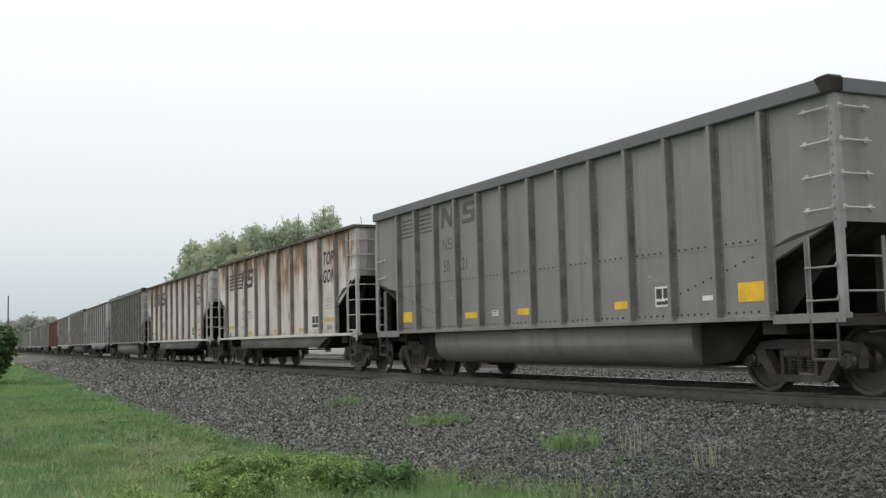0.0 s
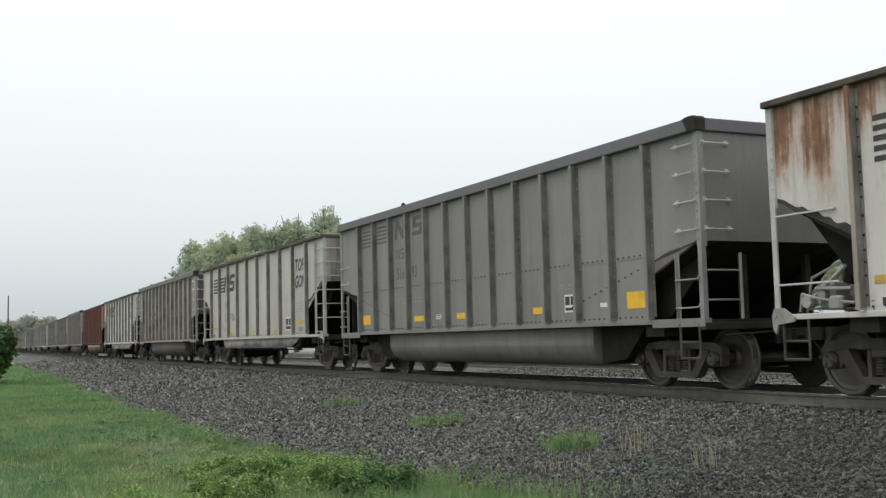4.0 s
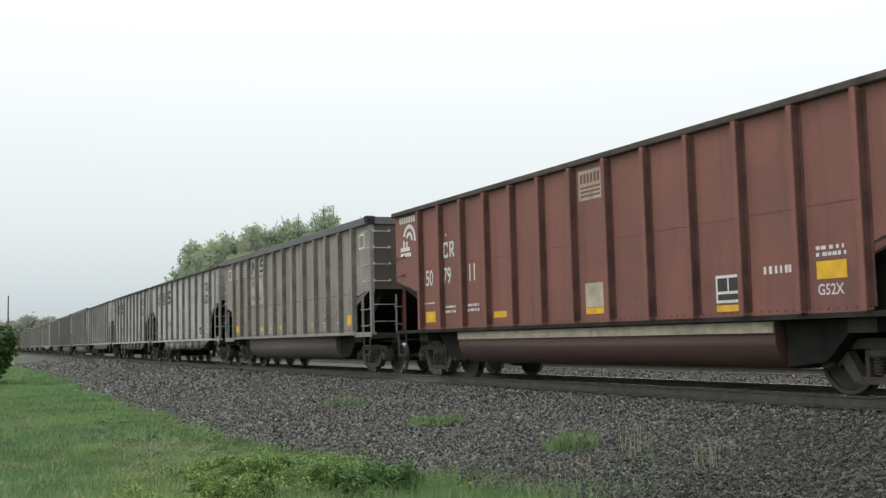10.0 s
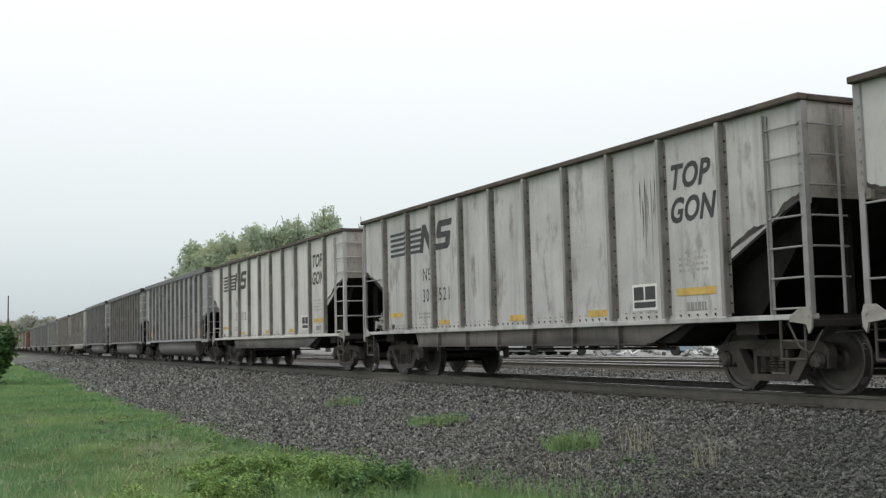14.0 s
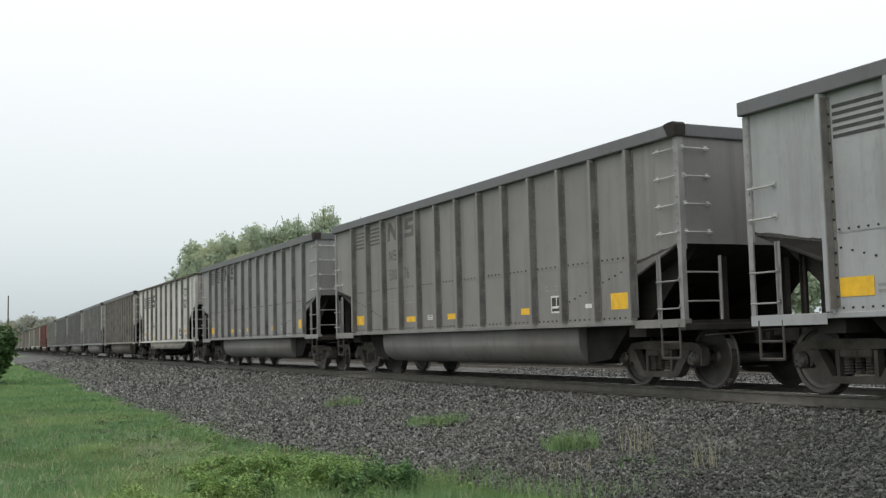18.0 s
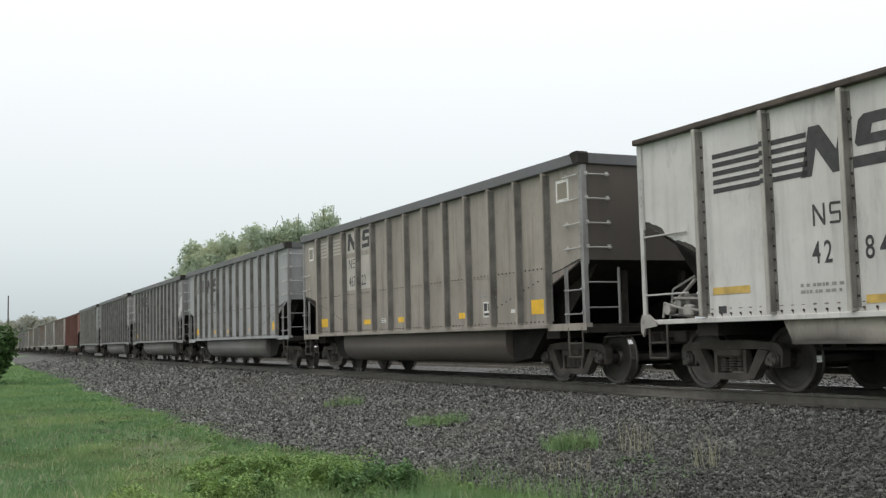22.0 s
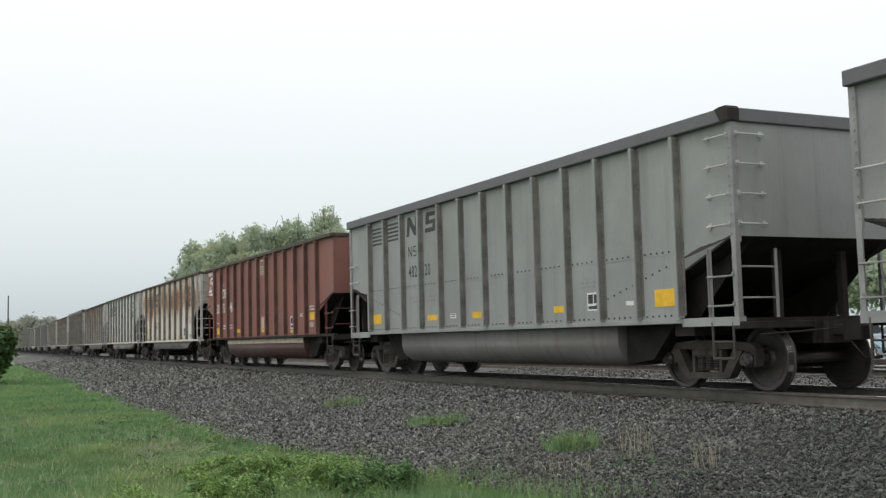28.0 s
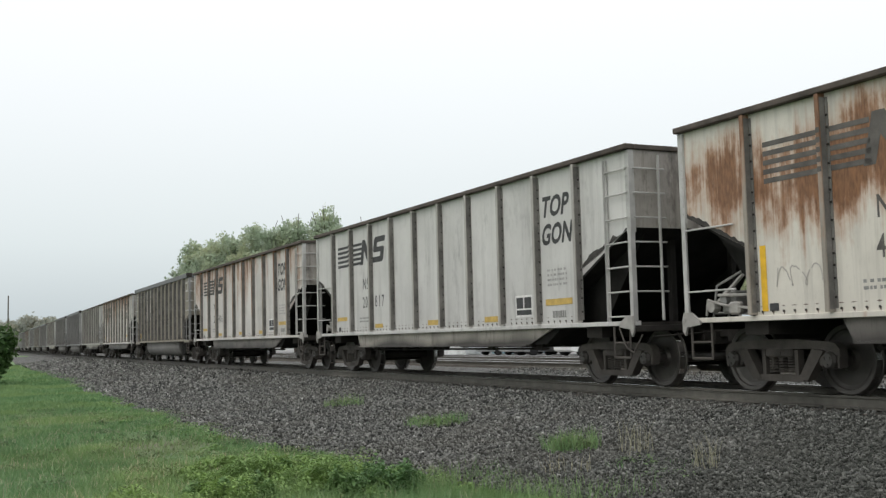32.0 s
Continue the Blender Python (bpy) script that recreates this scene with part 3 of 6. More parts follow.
def on_ribs(k, x0, x1):
    """Splits a stretch of the side at the ribs: pieces on the sheet and pieces on the rib faces."""
    x0, x1 = k.fit(x0), k.fit(x1)
    out, x = [], x0
    for r in k.ribs:
        a, b = r - k.rib_w * 0.375, r + k.rib_w * 0.375
        if b <= x0 or a >= x1:
            continue
        if a - 0.03 > x:
            out.append((x, a - 0.03, -HALF - 0.004))
        out.append((max(x0, a), min(x1, b), -HALF - k.rib_d - 0.004))
        x = b + 0.03
    if x < x1:
        out.append((x, x1, -HALF - 0.004))
    return out


def flat(bm, pts, y):
    bm.faces.new([bm.verts.new((x, y, z)) for x, z in pts])


def bars(k, x0, x1, z0, z1, n, fill=0.55, lean=0.0, taper=0.0):
    """A stack of painted stripes."""
    def build(bm):
        step = (z1 - z0) / n
        for i in range(n):
            a, b = z0 + i * step, z0 + i * step + step * fill
            e = taper * (i / max(1, n - 1) - 1)
            for p, q, y in on_ribs(k, x0 + lean * i, x1 + e):
                flat(bm, [(p + k.o, a), (q + k.o, a), (q + k.o, b), (p + k.o, b)], y)
    return build


def words(k, x0, x1, z0, z1, n, fill=0.55, tall=1.0):
    """Rows of short dashes where small stencilled words stand."""
    def build(bm):
        g = random.Random(int(x0 * 100) + n)
        step = (z1 - z0) / n
        p0, p1 = k.fit(x0), k.fit(x1)
        for i in range(n):
            x, a = p0, z0 + i * step
            while x < p1 - 0.03:
                w = min(p1 - x, g.uniform(0.03, 0.085))
                y = -HALF - 0.004
                flat(bm, [(x + k.o, a), (x + w + k.o, a), (x + w + k.o, a + step * fill), (x + k.o, a + step * fill)], y)
                x += w + g.choice((0.014, 0.014, 0.05))
    return build


def patch(k, x0, x1, z0, z1):
    def build(bm):
        for p, q, y in on_ribs(k, x0, x1):
            flat(bm, [(p + k.o, z0), (q + k.o, z0), (q + k.o, z1), (p + k.o, z1)], y - 0.002)
    return build


def emblem(k, x0, z0, w1, w2, gap, h, lean, which=0):
    """Two bold slanted strokes of a railway's emblem: a zigzag (0) and a double bend (1)."""
    def build(bm):
        def put(x, w, shapes):
            for pts in shapes:
                y = -HALF - 0.004
                flat(bm, [(k.fit(x) + w * px + lean * pz * h + k.o, z0 + h * pz) for px, pz in pts], y)
        if which == 0:
            put(x0, w1, [[(0, 0), (0.26, 0), (0.26, 1), (0, 1)], [(0.26, 1), (0.26, 0.55), (0.74, 0), (0.74, 0.45)], [(0.74, 0), (1, 0), (1, 1), (0.74, 1)]])
        elif which == 1:
            put(x0 + w1 + gap, w2, [[(0, 0), (0.90, 0), (1, 0.10), (1, 0.22), (0, 0.22)], [(0.68, 0.22), (1, 0.22), (1, 0.40), (0.68, 0.40)],
                                [(0, 0.48), (0.08, 0.40), (1, 0.40), (1, 0.52), (0.92, 0.60), (0, 0.60)], [(0, 0.60), (0.32, 0.60), (0.32, 0.78), (0, 0.78)],
                                [(0, 0.78), (1, 0.78), (1, 1), (0.10, 1), (0, 0.90)]])
        else:
            put(x0, w1, [[(0, 0), (0.16, 0), (0.16, 1), (0, 1)], [(0.16, 1), (0.16, 0.74), (0.84, 0), (0.84, 0.26)], [(0.84, 0), (1, 0), (1, 1), (0.84, 1)]])
            put(x0 + w1 + gap, w2, [[(0, 0.02), (0.85, 0), (1, 0.12), (0, 0.14)], [(0.82, 0.12), (1, 0.12), (1, 0.44), (0.82, 0.44)], [(0.06, 0.44), (1, 0.44), (0.94, 0.57), (0, 0.57)],
                                    [(0, 0.57), (0.18, 0.57), (0.18, 0.88), (0, 0.88)], [(0, 0.88), (1, 0.86), (1, 0.98), (0.12, 1)]])
    return build


def wheel_emblem(bm):
    """A broad open double arc whose stem ends in two bars: the white emblem of the red cars."""
    for r0, r1 in ((0.26, 0.35), (0.10, 0.18)):
        a = [math.pi * (-0.05 + 0.95 * i / 12) for i in range(13)]
        for p, q in zip(a, a[1:]):
            flat(bm, [(0.08 + r * math.cos(t), r * math.sin(t)) for r, t in ((r0, p), (r1, p), (r1, q), (r0, q))], 0)
    for x0, x1, z0, z1 in ((-0.27, -0.18, -0.16, -0.0), (-0.10, -0.02, -0.16, -0.03), (-0.42, 0.10, -0.25, -0.16), (-0.42, 0.16, -0.38, -0.29)):
        flat(bm, [(x0, z0), (x1, z0), (x1, z1), (x0, z1)], 0)


PATTERN = {}


def decal(name, key, build, material, car, at=None, label=""):
    ob = piece(name, key + PATTERN[car.name], build, material, car, at, label)
    if name in ("stencil", "name_bars"):
        ob["kind"] = "stuff"
    return ob


def gondola(k, coat, label, number=("", ""), style="bars", ink=None, yellow=None, iron=None):
    """One coal gondola with trucks, couplers, ladders and lettering; its origin lies on the rail under its middle."""
    car = new("coal_gondola")
    tagged(car, label, "gondola car", "coal gondolas of the train")
    PATTERN[car.name] = k.name
    col = PAINT[coat]
    iron = iron or DULL_IRON if coat == "soot" else iron or {"red": IRON_RED, "top": IRON}.get(k.name, DULL_IRON)
    ribs = {"rusty": RUSTY_RIB, "rustiest": RUSTY_RIB, "worn": RUSTY_RIB, "white": GRIMY_RIB, "bright": GRIMY_RIB, "soot": SOOTY_RIB}.get(coat, col)
    n, o = k.length, k.o
    swap = Matrix.Rotation(math.pi, 4, "Z")
    stubs = coat == "soot" or number[1] == "919"
    tag = k.name
    chord = CHORD if k.bathtub else TOPEDGE
    for s in (Matrix(), swap):
        piece("side_sheet", "side_sheet|" + tag, side_sheet(k), col, car, s)
        piece("top_chord", "side_chord|" + tag, side_chord(k), chord, car, s)
        piece("bottom_flange", "side_foot|" + tag, side_foot(k), col if k is not RED else UNDER, car, s)
        piece("rivets", "rivets|" + tag, rivets(k), UNDER if k is not RED else col, car, s)["kind"] = "stuff"
        if k.seam:
            piece("seam", "seam|" + tag, seam(k), col, car, s)
        for x in k.ribs:
            r = piece("rib", "rib|" + tag, rib(k), ribs, car, s @ Matrix.Translation((x + o, -HALF, 0)))
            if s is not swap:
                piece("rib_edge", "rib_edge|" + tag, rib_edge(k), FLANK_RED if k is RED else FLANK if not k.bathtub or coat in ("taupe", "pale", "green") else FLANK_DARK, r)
            if s is not swap and k is not RED:
                piece("bolts", "rib_bolts|" + tag, rib_bolts(k), BOLT if k.bathtub and coat != "pale" else UNDER, r)["kind"] = "stuff"
        if k is TOP:
            piece("side_beam", "beam|" + tag + str(stubs), beam(k, stubs), BEAM_DARK if coat in ("rusty", "worn", "rustiest") or number[1] in ("521", "312") else BEAM, car, s)
            piece("brake_pipe", "brake_pipe", brake_pipe, UNDER, car, s)
            if s is not swap:
                piece("bolt_stains", "drips|" + tag, drips(k), RUSTMARK, car, s)["kind"] = "stuff"
        else:
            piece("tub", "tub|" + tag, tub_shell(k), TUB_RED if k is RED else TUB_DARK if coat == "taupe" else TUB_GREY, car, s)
            if k is RED:
                piece("cream_band", "band|" + tag, band(k), CREAM, car, s, "flaking cream band on the tub")
    for s in (Matrix(), swap):
        e = s @ Matrix.Translation((o, 0, 0))
        end = SOOTY if k is TOP else TUB_DARK if coat == "taupe" else col
        piece("end_sheet", "end_sheet|" + tag, end_sheet(k), end, car, e)
        for z in (0.45, 0.95):
            piece("end_stiffener", "end_stiffener", end_stiffener, end, car, e @ Matrix.Translation((0, 0, k.cut + z)))
        if k is TOP:
            for y in (-0.55, 0.55):
                piece("end_rib", "end_rib|" + tag, end_rib(k), end, car, e @ Matrix.Rotation(math.pi, 4, "Z") @ Matrix.Translation((0, y, 0)))
        piece("end_chord", "end_chord|" + tag, end_chord(k), chord, car, e)
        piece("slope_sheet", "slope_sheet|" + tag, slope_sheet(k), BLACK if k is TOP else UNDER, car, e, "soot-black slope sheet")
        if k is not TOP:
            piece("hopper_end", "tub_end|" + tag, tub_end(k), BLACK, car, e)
        piece("end_platform", "platform|" + tag, platform(k), UNDER, car, e)
        piece("coupler", "coupler|" + tag, coupler, UNDER, car, s @ Matrix.Translation((n + o, 0, 0)))
    for i, s in enumerate((Matrix(), swap)):
        for flip in (False, True):
            c = s @ Matrix.Translation((o if not flip else n + o, -HALF, 0))
            if flip:
                c = c @ Matrix.Diagonal((-1, 1, 1, 1))
            if k is not RED:
                piece("corner_post", "corner_post|" + tag, corner_post(k), iron, car, c)
    seed = 1 + sum(map(ord, "".join(number))) % 4
    piece("soot_edge", "soot_edge|%s|%d" % (tag, seed), soot_edge(k, seed), GRIME if k is RED else SOOT, car, None, "ragged smear of coal soot")["kind"] = "stuff"
    piece("centre_sill", "centre_sill|" + tag, centre_sill(k), UNDER, car)
    piece("floor", "floor_sheet|" + tag, floor_sheet(k), UNDER, car)
    if k is TOP:
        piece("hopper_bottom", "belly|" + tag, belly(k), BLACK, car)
    truck(car, k.trucks[0] + o)
    truck(car, k.trucks[1] + o)
    if k is TOP:
        piece("brake_gear", "brake_gear", brake_gear, FAINT, car, (o, 0, 0))
        piece("brake_linkage", "brake_linkage", brake_linkage, DUSTY_IRON, car, (o, 0, 0))
    else:
        for x, y in ((0.62, -1.30), (0.86, -0.95)):
            piece("end_post", "end_post|" + tag, end_post(k, x), UNDER, car, (o + x, y, 0))
    # ladders: a full one at the leading corner, grab irons at the trailing one; the same turned about for the other side
    for s in (Matrix(), swap):
        front, rear = n + o, o
        if k is TOP:
            piece("ladder_stile", "stile|top", stile(k.top - 0.2 - SILL), iron, car, s @ Matrix.Translation((front - 0.62, -HALF - 0.02, SILL + 0.05)))
            for i in range(7):
                piece("ladder_rung", "rung|side", rung(0.58), iron, car, s @ Matrix.Translation((front - 0.62, -HALF - 0.05, SILL + 0.12 + 0.385 * i)))
            for i in range(6):
                piece("end_rung", "rung|end", rung(0.46), iron, car, s @ Matrix.Translation((front + 0.06, -HALF + 0.02, SILL + 0.50 + 0.385 * i)) @ Matrix.Rotation(radians(90), 4, "Z"))
            piece("end_stile", "stile|top", stile(k.top - 0.2 - SILL), iron, car, s @ Matrix.Translation((front + 0.06, -HALF + 0.50, SILL + 0.05)) @ Matrix.Rotation(radians(90), 4, "Z"))
            piece("corner_plate", "gusset", gusset, DUSTY_IRON, car, s @ Matrix.Translation((front - 0.05, 0, SILL)))
            piece("corner_plate", "gusset", gusset, DUSTY_IRON, car, s @ Matrix.Translation((rear + 0.05, 0, SILL)) @ Matrix.Diagonal((-1, 1, 1, 1)))
            lever = [(front - 0.40, -HALF - 0.01, SILL - 0.06), (front - 0.20, -HALF - 0.04, SILL - 0.36), (front - 0.02, -HALF - 0.03, SILL - 0.44), (front + 0.10, -HALF + 0.06, SILL - 0.16)]
            piece("uncoupling_lever", "lever|top", lambda bm: pipe(bm, lever, 0.014, 6), TRUCK, car, s)
            for z in (1.42, 2.30):
                piece("grab_iron", "rung|grab", rung(1.0), iron, car, s @ Matrix.Translation((rear + 0.06, -HALF - 0.03, z)))
        else:
            for i in range(4):
                z = 2.32 + 0.41 * i
                if k.bathtub:
                    piece("grab_iron", "grab|side", grab(0.42), IRON if k.bathtub else iron, car, s @ Matrix.Translation((front - 0.50, -HALF - 0.002, z)))
                    piece("end_grab_iron", "grab|side", grab(0.42), IRON, car, s @ Matrix.Translation((front + 0.018, -HALF + 0.06, z)) @ Matrix.Rotation(radians(90), 4, "Z"))
            for x in (front - 0.52, rear + 0.52):
                piece("ladder_stile", "stile|low", stile(k.cut - SILL - 0.22), iron, car, s @ Matrix.Translation((x, -HALF - 0.02, SILL + 0.05)))
            for x in (front - 0.52, rear + 0.05):
                for z in (SILL + 0.22, SILL + 0.62):
                    piece("ladder_rung", "grab|low", grab(0.46), iron, car, s @ Matrix.Translation((x, -HALF - 0.02, z)))
            for z in (SILL + 0.30, SILL + 0.72):
                piece("end_rung", "rung|end", rung(0.60), iron, car, s @ Matrix.Translation((front + 0.06, -HALF + 0.02, z)) @ Matrix.Rotation(radians(90), 4, "Z"))
            piece("end_stile", "stile|low", stile(k.cut - SILL - 0.10), iron, car, s @ Matrix.Translation((front + 0.06, -HALF + 0.62, SILL + 0.03)) @ Matrix.Rotation(radians(90), 4, "Z"))
            for z in (2.32, 2.73):
                piece("grab_iron", "grab|side", grab(0.42), IRON if k.bathtub else iron, car, s @ Matrix.Translation((rear + 0.06, -HALF - 0.002, z)))
            if k.bathtub and s is not swap:
                piece("corner_cap", "corner_cap|" + tag, corner_cap(k), UNDER, car, s @ Matrix.Translation((front, 0, k.top)))
        for x in (front - 0.32, rear + 0.32):
            piece("step", "stirrup", stirrup, TRUCK, car, s @ Matrix.Translation((x, -HALF - 0.02, SILL - 0.02)))
    lettering(car, k, coat, number, style, ink or INK, yellow or YELLOW)
    return car


def lettering(car, k, coat, number, style, ink, yellow):
    o, face = k.o, -HALF - 0.004
    pale = BEIGE
    def field(name, key, cells, material):
        """Small painted cells on top of a placard."""
        def build(bm):
            for a, b, c, d in cells:
                flat(bm, [(k.fit(a) + o, c), (k.fit(b) + o, c), (k.fit(b) + o, d), (k.fit(a) + o, d)], face - 0.006)
        decal(name, key, build, material, car)

    if k is TOP:
        decal("emblem_stripes", "stripes|top", bars(k, 1.66, 3.42, 2.76, 3.36, 5, 0.56, 0.0, 0.0), ink, car)
        for j in (0, 1):
            decal("emblem", "emblem|top%d" % j, emblem(k, 3.30, 2.74, 0.70, 0.70, 0.10, 0.62, 0.26, j), ink, car)
        decal("mark", "mark|top", emblem(k, 3.46, 2.12, 0.20, 0.18, 0.07, 0.27, 0.0, 2), ink, car)
        letters("lettering", number[0], 3.42 + o, face, 1.66, 0.27, ink, car, 0.72, 0.0, 0.010, 1.35)
        letters("lettering", number[1], 4.24 + o, face, 1.66, 0.27, ink, car, 0.76, 0.0, 0.010, 1.45)
        letters("lettering", "TOP", 12.20 + o, face, 2.95, 0.34, ink, car, 0.90, 0.24, 0.034, 1.04)
        letters("lettering", "GON", 12.18 + o, face, 2.46, 0.34, ink, car, 0.85, 0.24, 0.034, 1.04)
        decal("stencil", "stencil1|top", words(k, 12.36, 13.0, 1.72, 2.06, 4, 0.45), FAINTER, car)
        decal("stencil", "stencil2|top", words(k, 3.2, 3.9, 1.30, 1.46, 2, 0.5), FAINT, car)
        for i, (a, b, c, d) in enumerate(((1.56, 2.30, 1.36, 1.46), (4.22, 4.72, 1.14, 1.24), (7.30, 7.90, 1.14, 1.25), (9.95, 10.5, 1.14, 1.25))):
            if i or coat != "rustiest":
                decal("reflector", "yellow%d|top" % i, patch(k, a, b, c, d), yellow, car)
        if coat != "rustiest":
            decal("reflector", "yellow9|top", patch(k, 12.28, 13.15, 1.38, 1.49), yellow, car)
        decal("stencil", "stencil4|top", words(k, 12.5, 13.0, 1.16, 1.28, 1, 1.0), FAINT, car)
        decal("placard", "placard|top", patch(k, 11.20, 11.82, 1.20, 1.60), CHALK, car)
        field("placard_field", "placard2|top", ((11.24, 11.49, 1.36, 1.56), (11.53, 11.78, 1.36, 1.56), (11.24, 11.78, 1.24, 1.33)), INK)
        decal("badge", "badge|top", patch(k, 1.66, 1.82, 1.10, 1.20), INK, car)
    elif k is RED:
        white = CHALK
        field("name_bars", "name|red", [(0.26 + 0.128 * i, 0.35 + 0.128 * i, 3.49, 3.63) for i in range(7)], white)
        decal("emblem", "emblem|red", wheel_emblem, white, car, (0.70 + o, face, 3.10))
        field("mark", "mark|red", ((2.54, 2.60, 2.58, 2.83), (2.56, 2.76, 2.81, 2.87), (2.56, 2.76, 2.54, 2.60), (2.72, 2.77, 2.76, 2.84), (2.72, 2.77, 2.57, 2.64), (2.84, 2.90, 2.54, 2.87), (2.86, 3.02, 2.81, 2.87),
                                   (2.98, 3.04, 2.70, 2.85), (2.86, 3.02, 2.67, 2.73), (2.95, 3.02, 2.60, 2.69), (2.99, 3.06, 2.54, 2.61), (2.66, 2.71, 3.00, 3.05)), white)
        for i, (x, s) in enumerate(zip((1.62, 2.50, 3.64), number)):
            letters("lettering", s, x + o, face, 2.00, 0.33, white, car, 0.80)
        for i, x in enumerate((1.55, 2.55, 3.6)):
            decal("stencil", "stencil%d|red" % i, words(k, x, x + 0.5, 1.38 if i else 1.60, 1.58 if i else 1.66, 2 if i else 1, 0.5), white, car)
        for i, (a, b, c, d) in enumerate(((1.60, 2.08, 1.20, 1.43), (4.70, 5.20, 1.22, 1.34), (7.90, 8.42, 1.19, 1.29), (11.15, 11.66, 1.12, 1.21))):
            decal("reflector", "yellow%d|red" % i, patch(k, a, b, c, d), yellow, car)
        decal("reflector", "yellow9|red", patch(k, 13.02, 13.50, 1.46, 1.68), yellow, car)
        decal("poster", "poster1|red", patch(k, 7.90, 8.42, 1.30, 1.70), CREAM, car)
        decal("poster", "poster2|red", patch(k, 7.80, 8.50, 3.08, 3.58), CREAM, car)
        field("stencil", "stencil9|red", [(7.86, 8.44, z, z + 0.035) for z in (3.13, 3.20, 3.27)] + [(7.86 + 0.1 * i, 7.93 + 0.1 * i, 3.36, 3.52) for i in range(6)], PAINT["red"])
        decal("placard", "placard|red", patch(k, 11.15, 11.66, 1.24, 1.62), CHALK, car)
        field("placard_field", "placard2|red", ((11.19, 11.39, 1.40, 1.58), (11.42, 11.62, 1.40, 1.58), (11.19, 11.62, 1.28, 1.36)), INK)
        decal("stencil", "stencil8|red", words(k, 12.1, 12.62, 1.58, 1.68, 1, 1.0), CHALK, car)
        decal("stencil", "stencil7|red", words(k, 13.02, 13.5, 1.74, 1.90, 2, 0.6), CHALK, car)
        letters("lettering", "G52X" if style == "bars" else "6330", 13.02 + o, face, 1.27, 0.13, CHALK, car, 0.9)
    else:
        lit = coat in ("taupe", "dusty")
        if lit:
            for i, (a, b, c, d) in enumerate(((3.50, 4.30, 2.14, 2.98), (4.50, 5.30, 2.14, 2.98), (3.50, 4.30, 3.10, 3.66), (4.50, 5.30, 3.10, 3.66))):
                decal("panel", "lightpanel%d|tub" % i, patch(k, a, b, c, d), pale, car, None, "paler repainted panel")
            decal("stripes", "stripes|taupe", bars(k, 1.48, 3.28, 3.14, 3.60, 5, 0.5), pale, car)
        back = Matrix.Translation((0, -0.004 if lit else 0.0, 0))
        up = -0.004 if lit else 0.0
        if style == "slant":
            decal("emblem_stripes", "stripes|slant1", bars(k, 1.62, 2.28, 2.92, 3.40, 5, 0.55, 0.02), ink, car)
            decal("emblem_stripes", "stripes|slant2", bars(k, 2.50, 3.30, 2.94, 3.44, 5, 0.55, 0.0, 0.45), ink, car)
            for j in (0, 1):
                decal("emblem", "emblem|slant%d" % j, emblem(k, 3.45, 2.86, 0.72, 0.68, 0.28, 0.52, 0.16, j), ink, car)
            decal("mark", "mark|slant", emblem(k, 2.84, 2.24, 0.20, 0.18, 0.06, 0.24, 0.0, 2), ink, car)
            letters("lettering", number[0], k.fit(3.56) + o, face, 2.24, 0.24, ink, car, 0.78, 0.0, 0.012, 1.12)
            letters("lettering", number[1], k.fit(4.54) + o, face, 2.24, 0.24, ink, car, 0.78, 0.0, 0.012, 1.12)
        else:
            if not lit:
                decal("emblem_stripes", "stripes|tub1", bars(k, 1.50, 2.30, 3.14, 3.60, 5, 0.5), ink, car)
                decal("emblem_stripes", "stripes|tub2", bars(k, 2.48, 3.28, 3.16, 3.62, 5, 0.5), ink, car)
            for j in (0, 1):
                decal("emblem", "emblem|tub%d" % j, emblem(k, 3.58, 3.17, 0.58, 0.56, 0.42, 0.44, 0.16, j), ink, car, back)
            decal("mark", "mark|tub", emblem(k, 3.66, 2.70, 0.20, 0.18, 0.06, 0.24, 0.0, 2), ink, car, back)
            letters("lettering", number[0], k.fit(3.66) + o, face + up, 2.24, 0.25, ink, car, 0.78, 0.0, 0.012, 1.12)
            letters("lettering", number[1], k.fit(4.52) + o, face + up, 2.24, 0.25, ink, car, 0.78, 0.0, 0.012, 1.12)
        decal("stencil", "stencil1|tub", words(k, 3.65, 4.2, 1.66, 1.84, 2, 0.45), FAINT, car)
        decal("stencil", "stencil2|tub", words(k, 4.6, 5.1, 1.66, 1.84, 2, 0.45), FAINT, car)
        decal("stencil", "stencil3|tub", words(k, 10.75, 11.2, 1.62, 1.76, 2, 0.5), FAINT, car)
        for i, (a, b, c, d) in enumerate(((1.48, 1.98, 1.23, 1.46), (4.62, 5.14, 1.24, 1.36), (6.76, 7.26, 1.24, 1.36), (9.86, 10.34, 1.24, 1.36), (12.74, 13.24, 1.24, 1.50))):
            decal("reflector", "yellow%d|tub" % i, patch(k, a, b, c, d), yellow, car)
        decal("placard", "placard|tub", patch(k, 10.92, 11.30, 1.24, 1.54), CHALK, car)
        field("placard_field", "placard2|tub", ((10.95, 11.09, 1.36, 1.51), (11.12, 11.27, 1.36, 1.51), (10.95, 11.27, 1.27, 1.32)), INK)
        decal("builder_plate", "plate|tub", patch(k, 12.0, 12.28, 1.29, 1.36), CHALK, car)
        decal("notice", "notice|tub", patch(k, 5.76, 6.02, 1.26, 1.36), CHALK, car)
        field("notice_lines", "noticeb|tub", ((5.79, 5.99, 1.325, 1.345), (5.79, 5.99, 1.285, 1.30)), INK)
        decal("badge", "badge|tub", bars(k, 2.03, 2.24, 1.26, 1.40, 2, 0.5), FAINT, car)
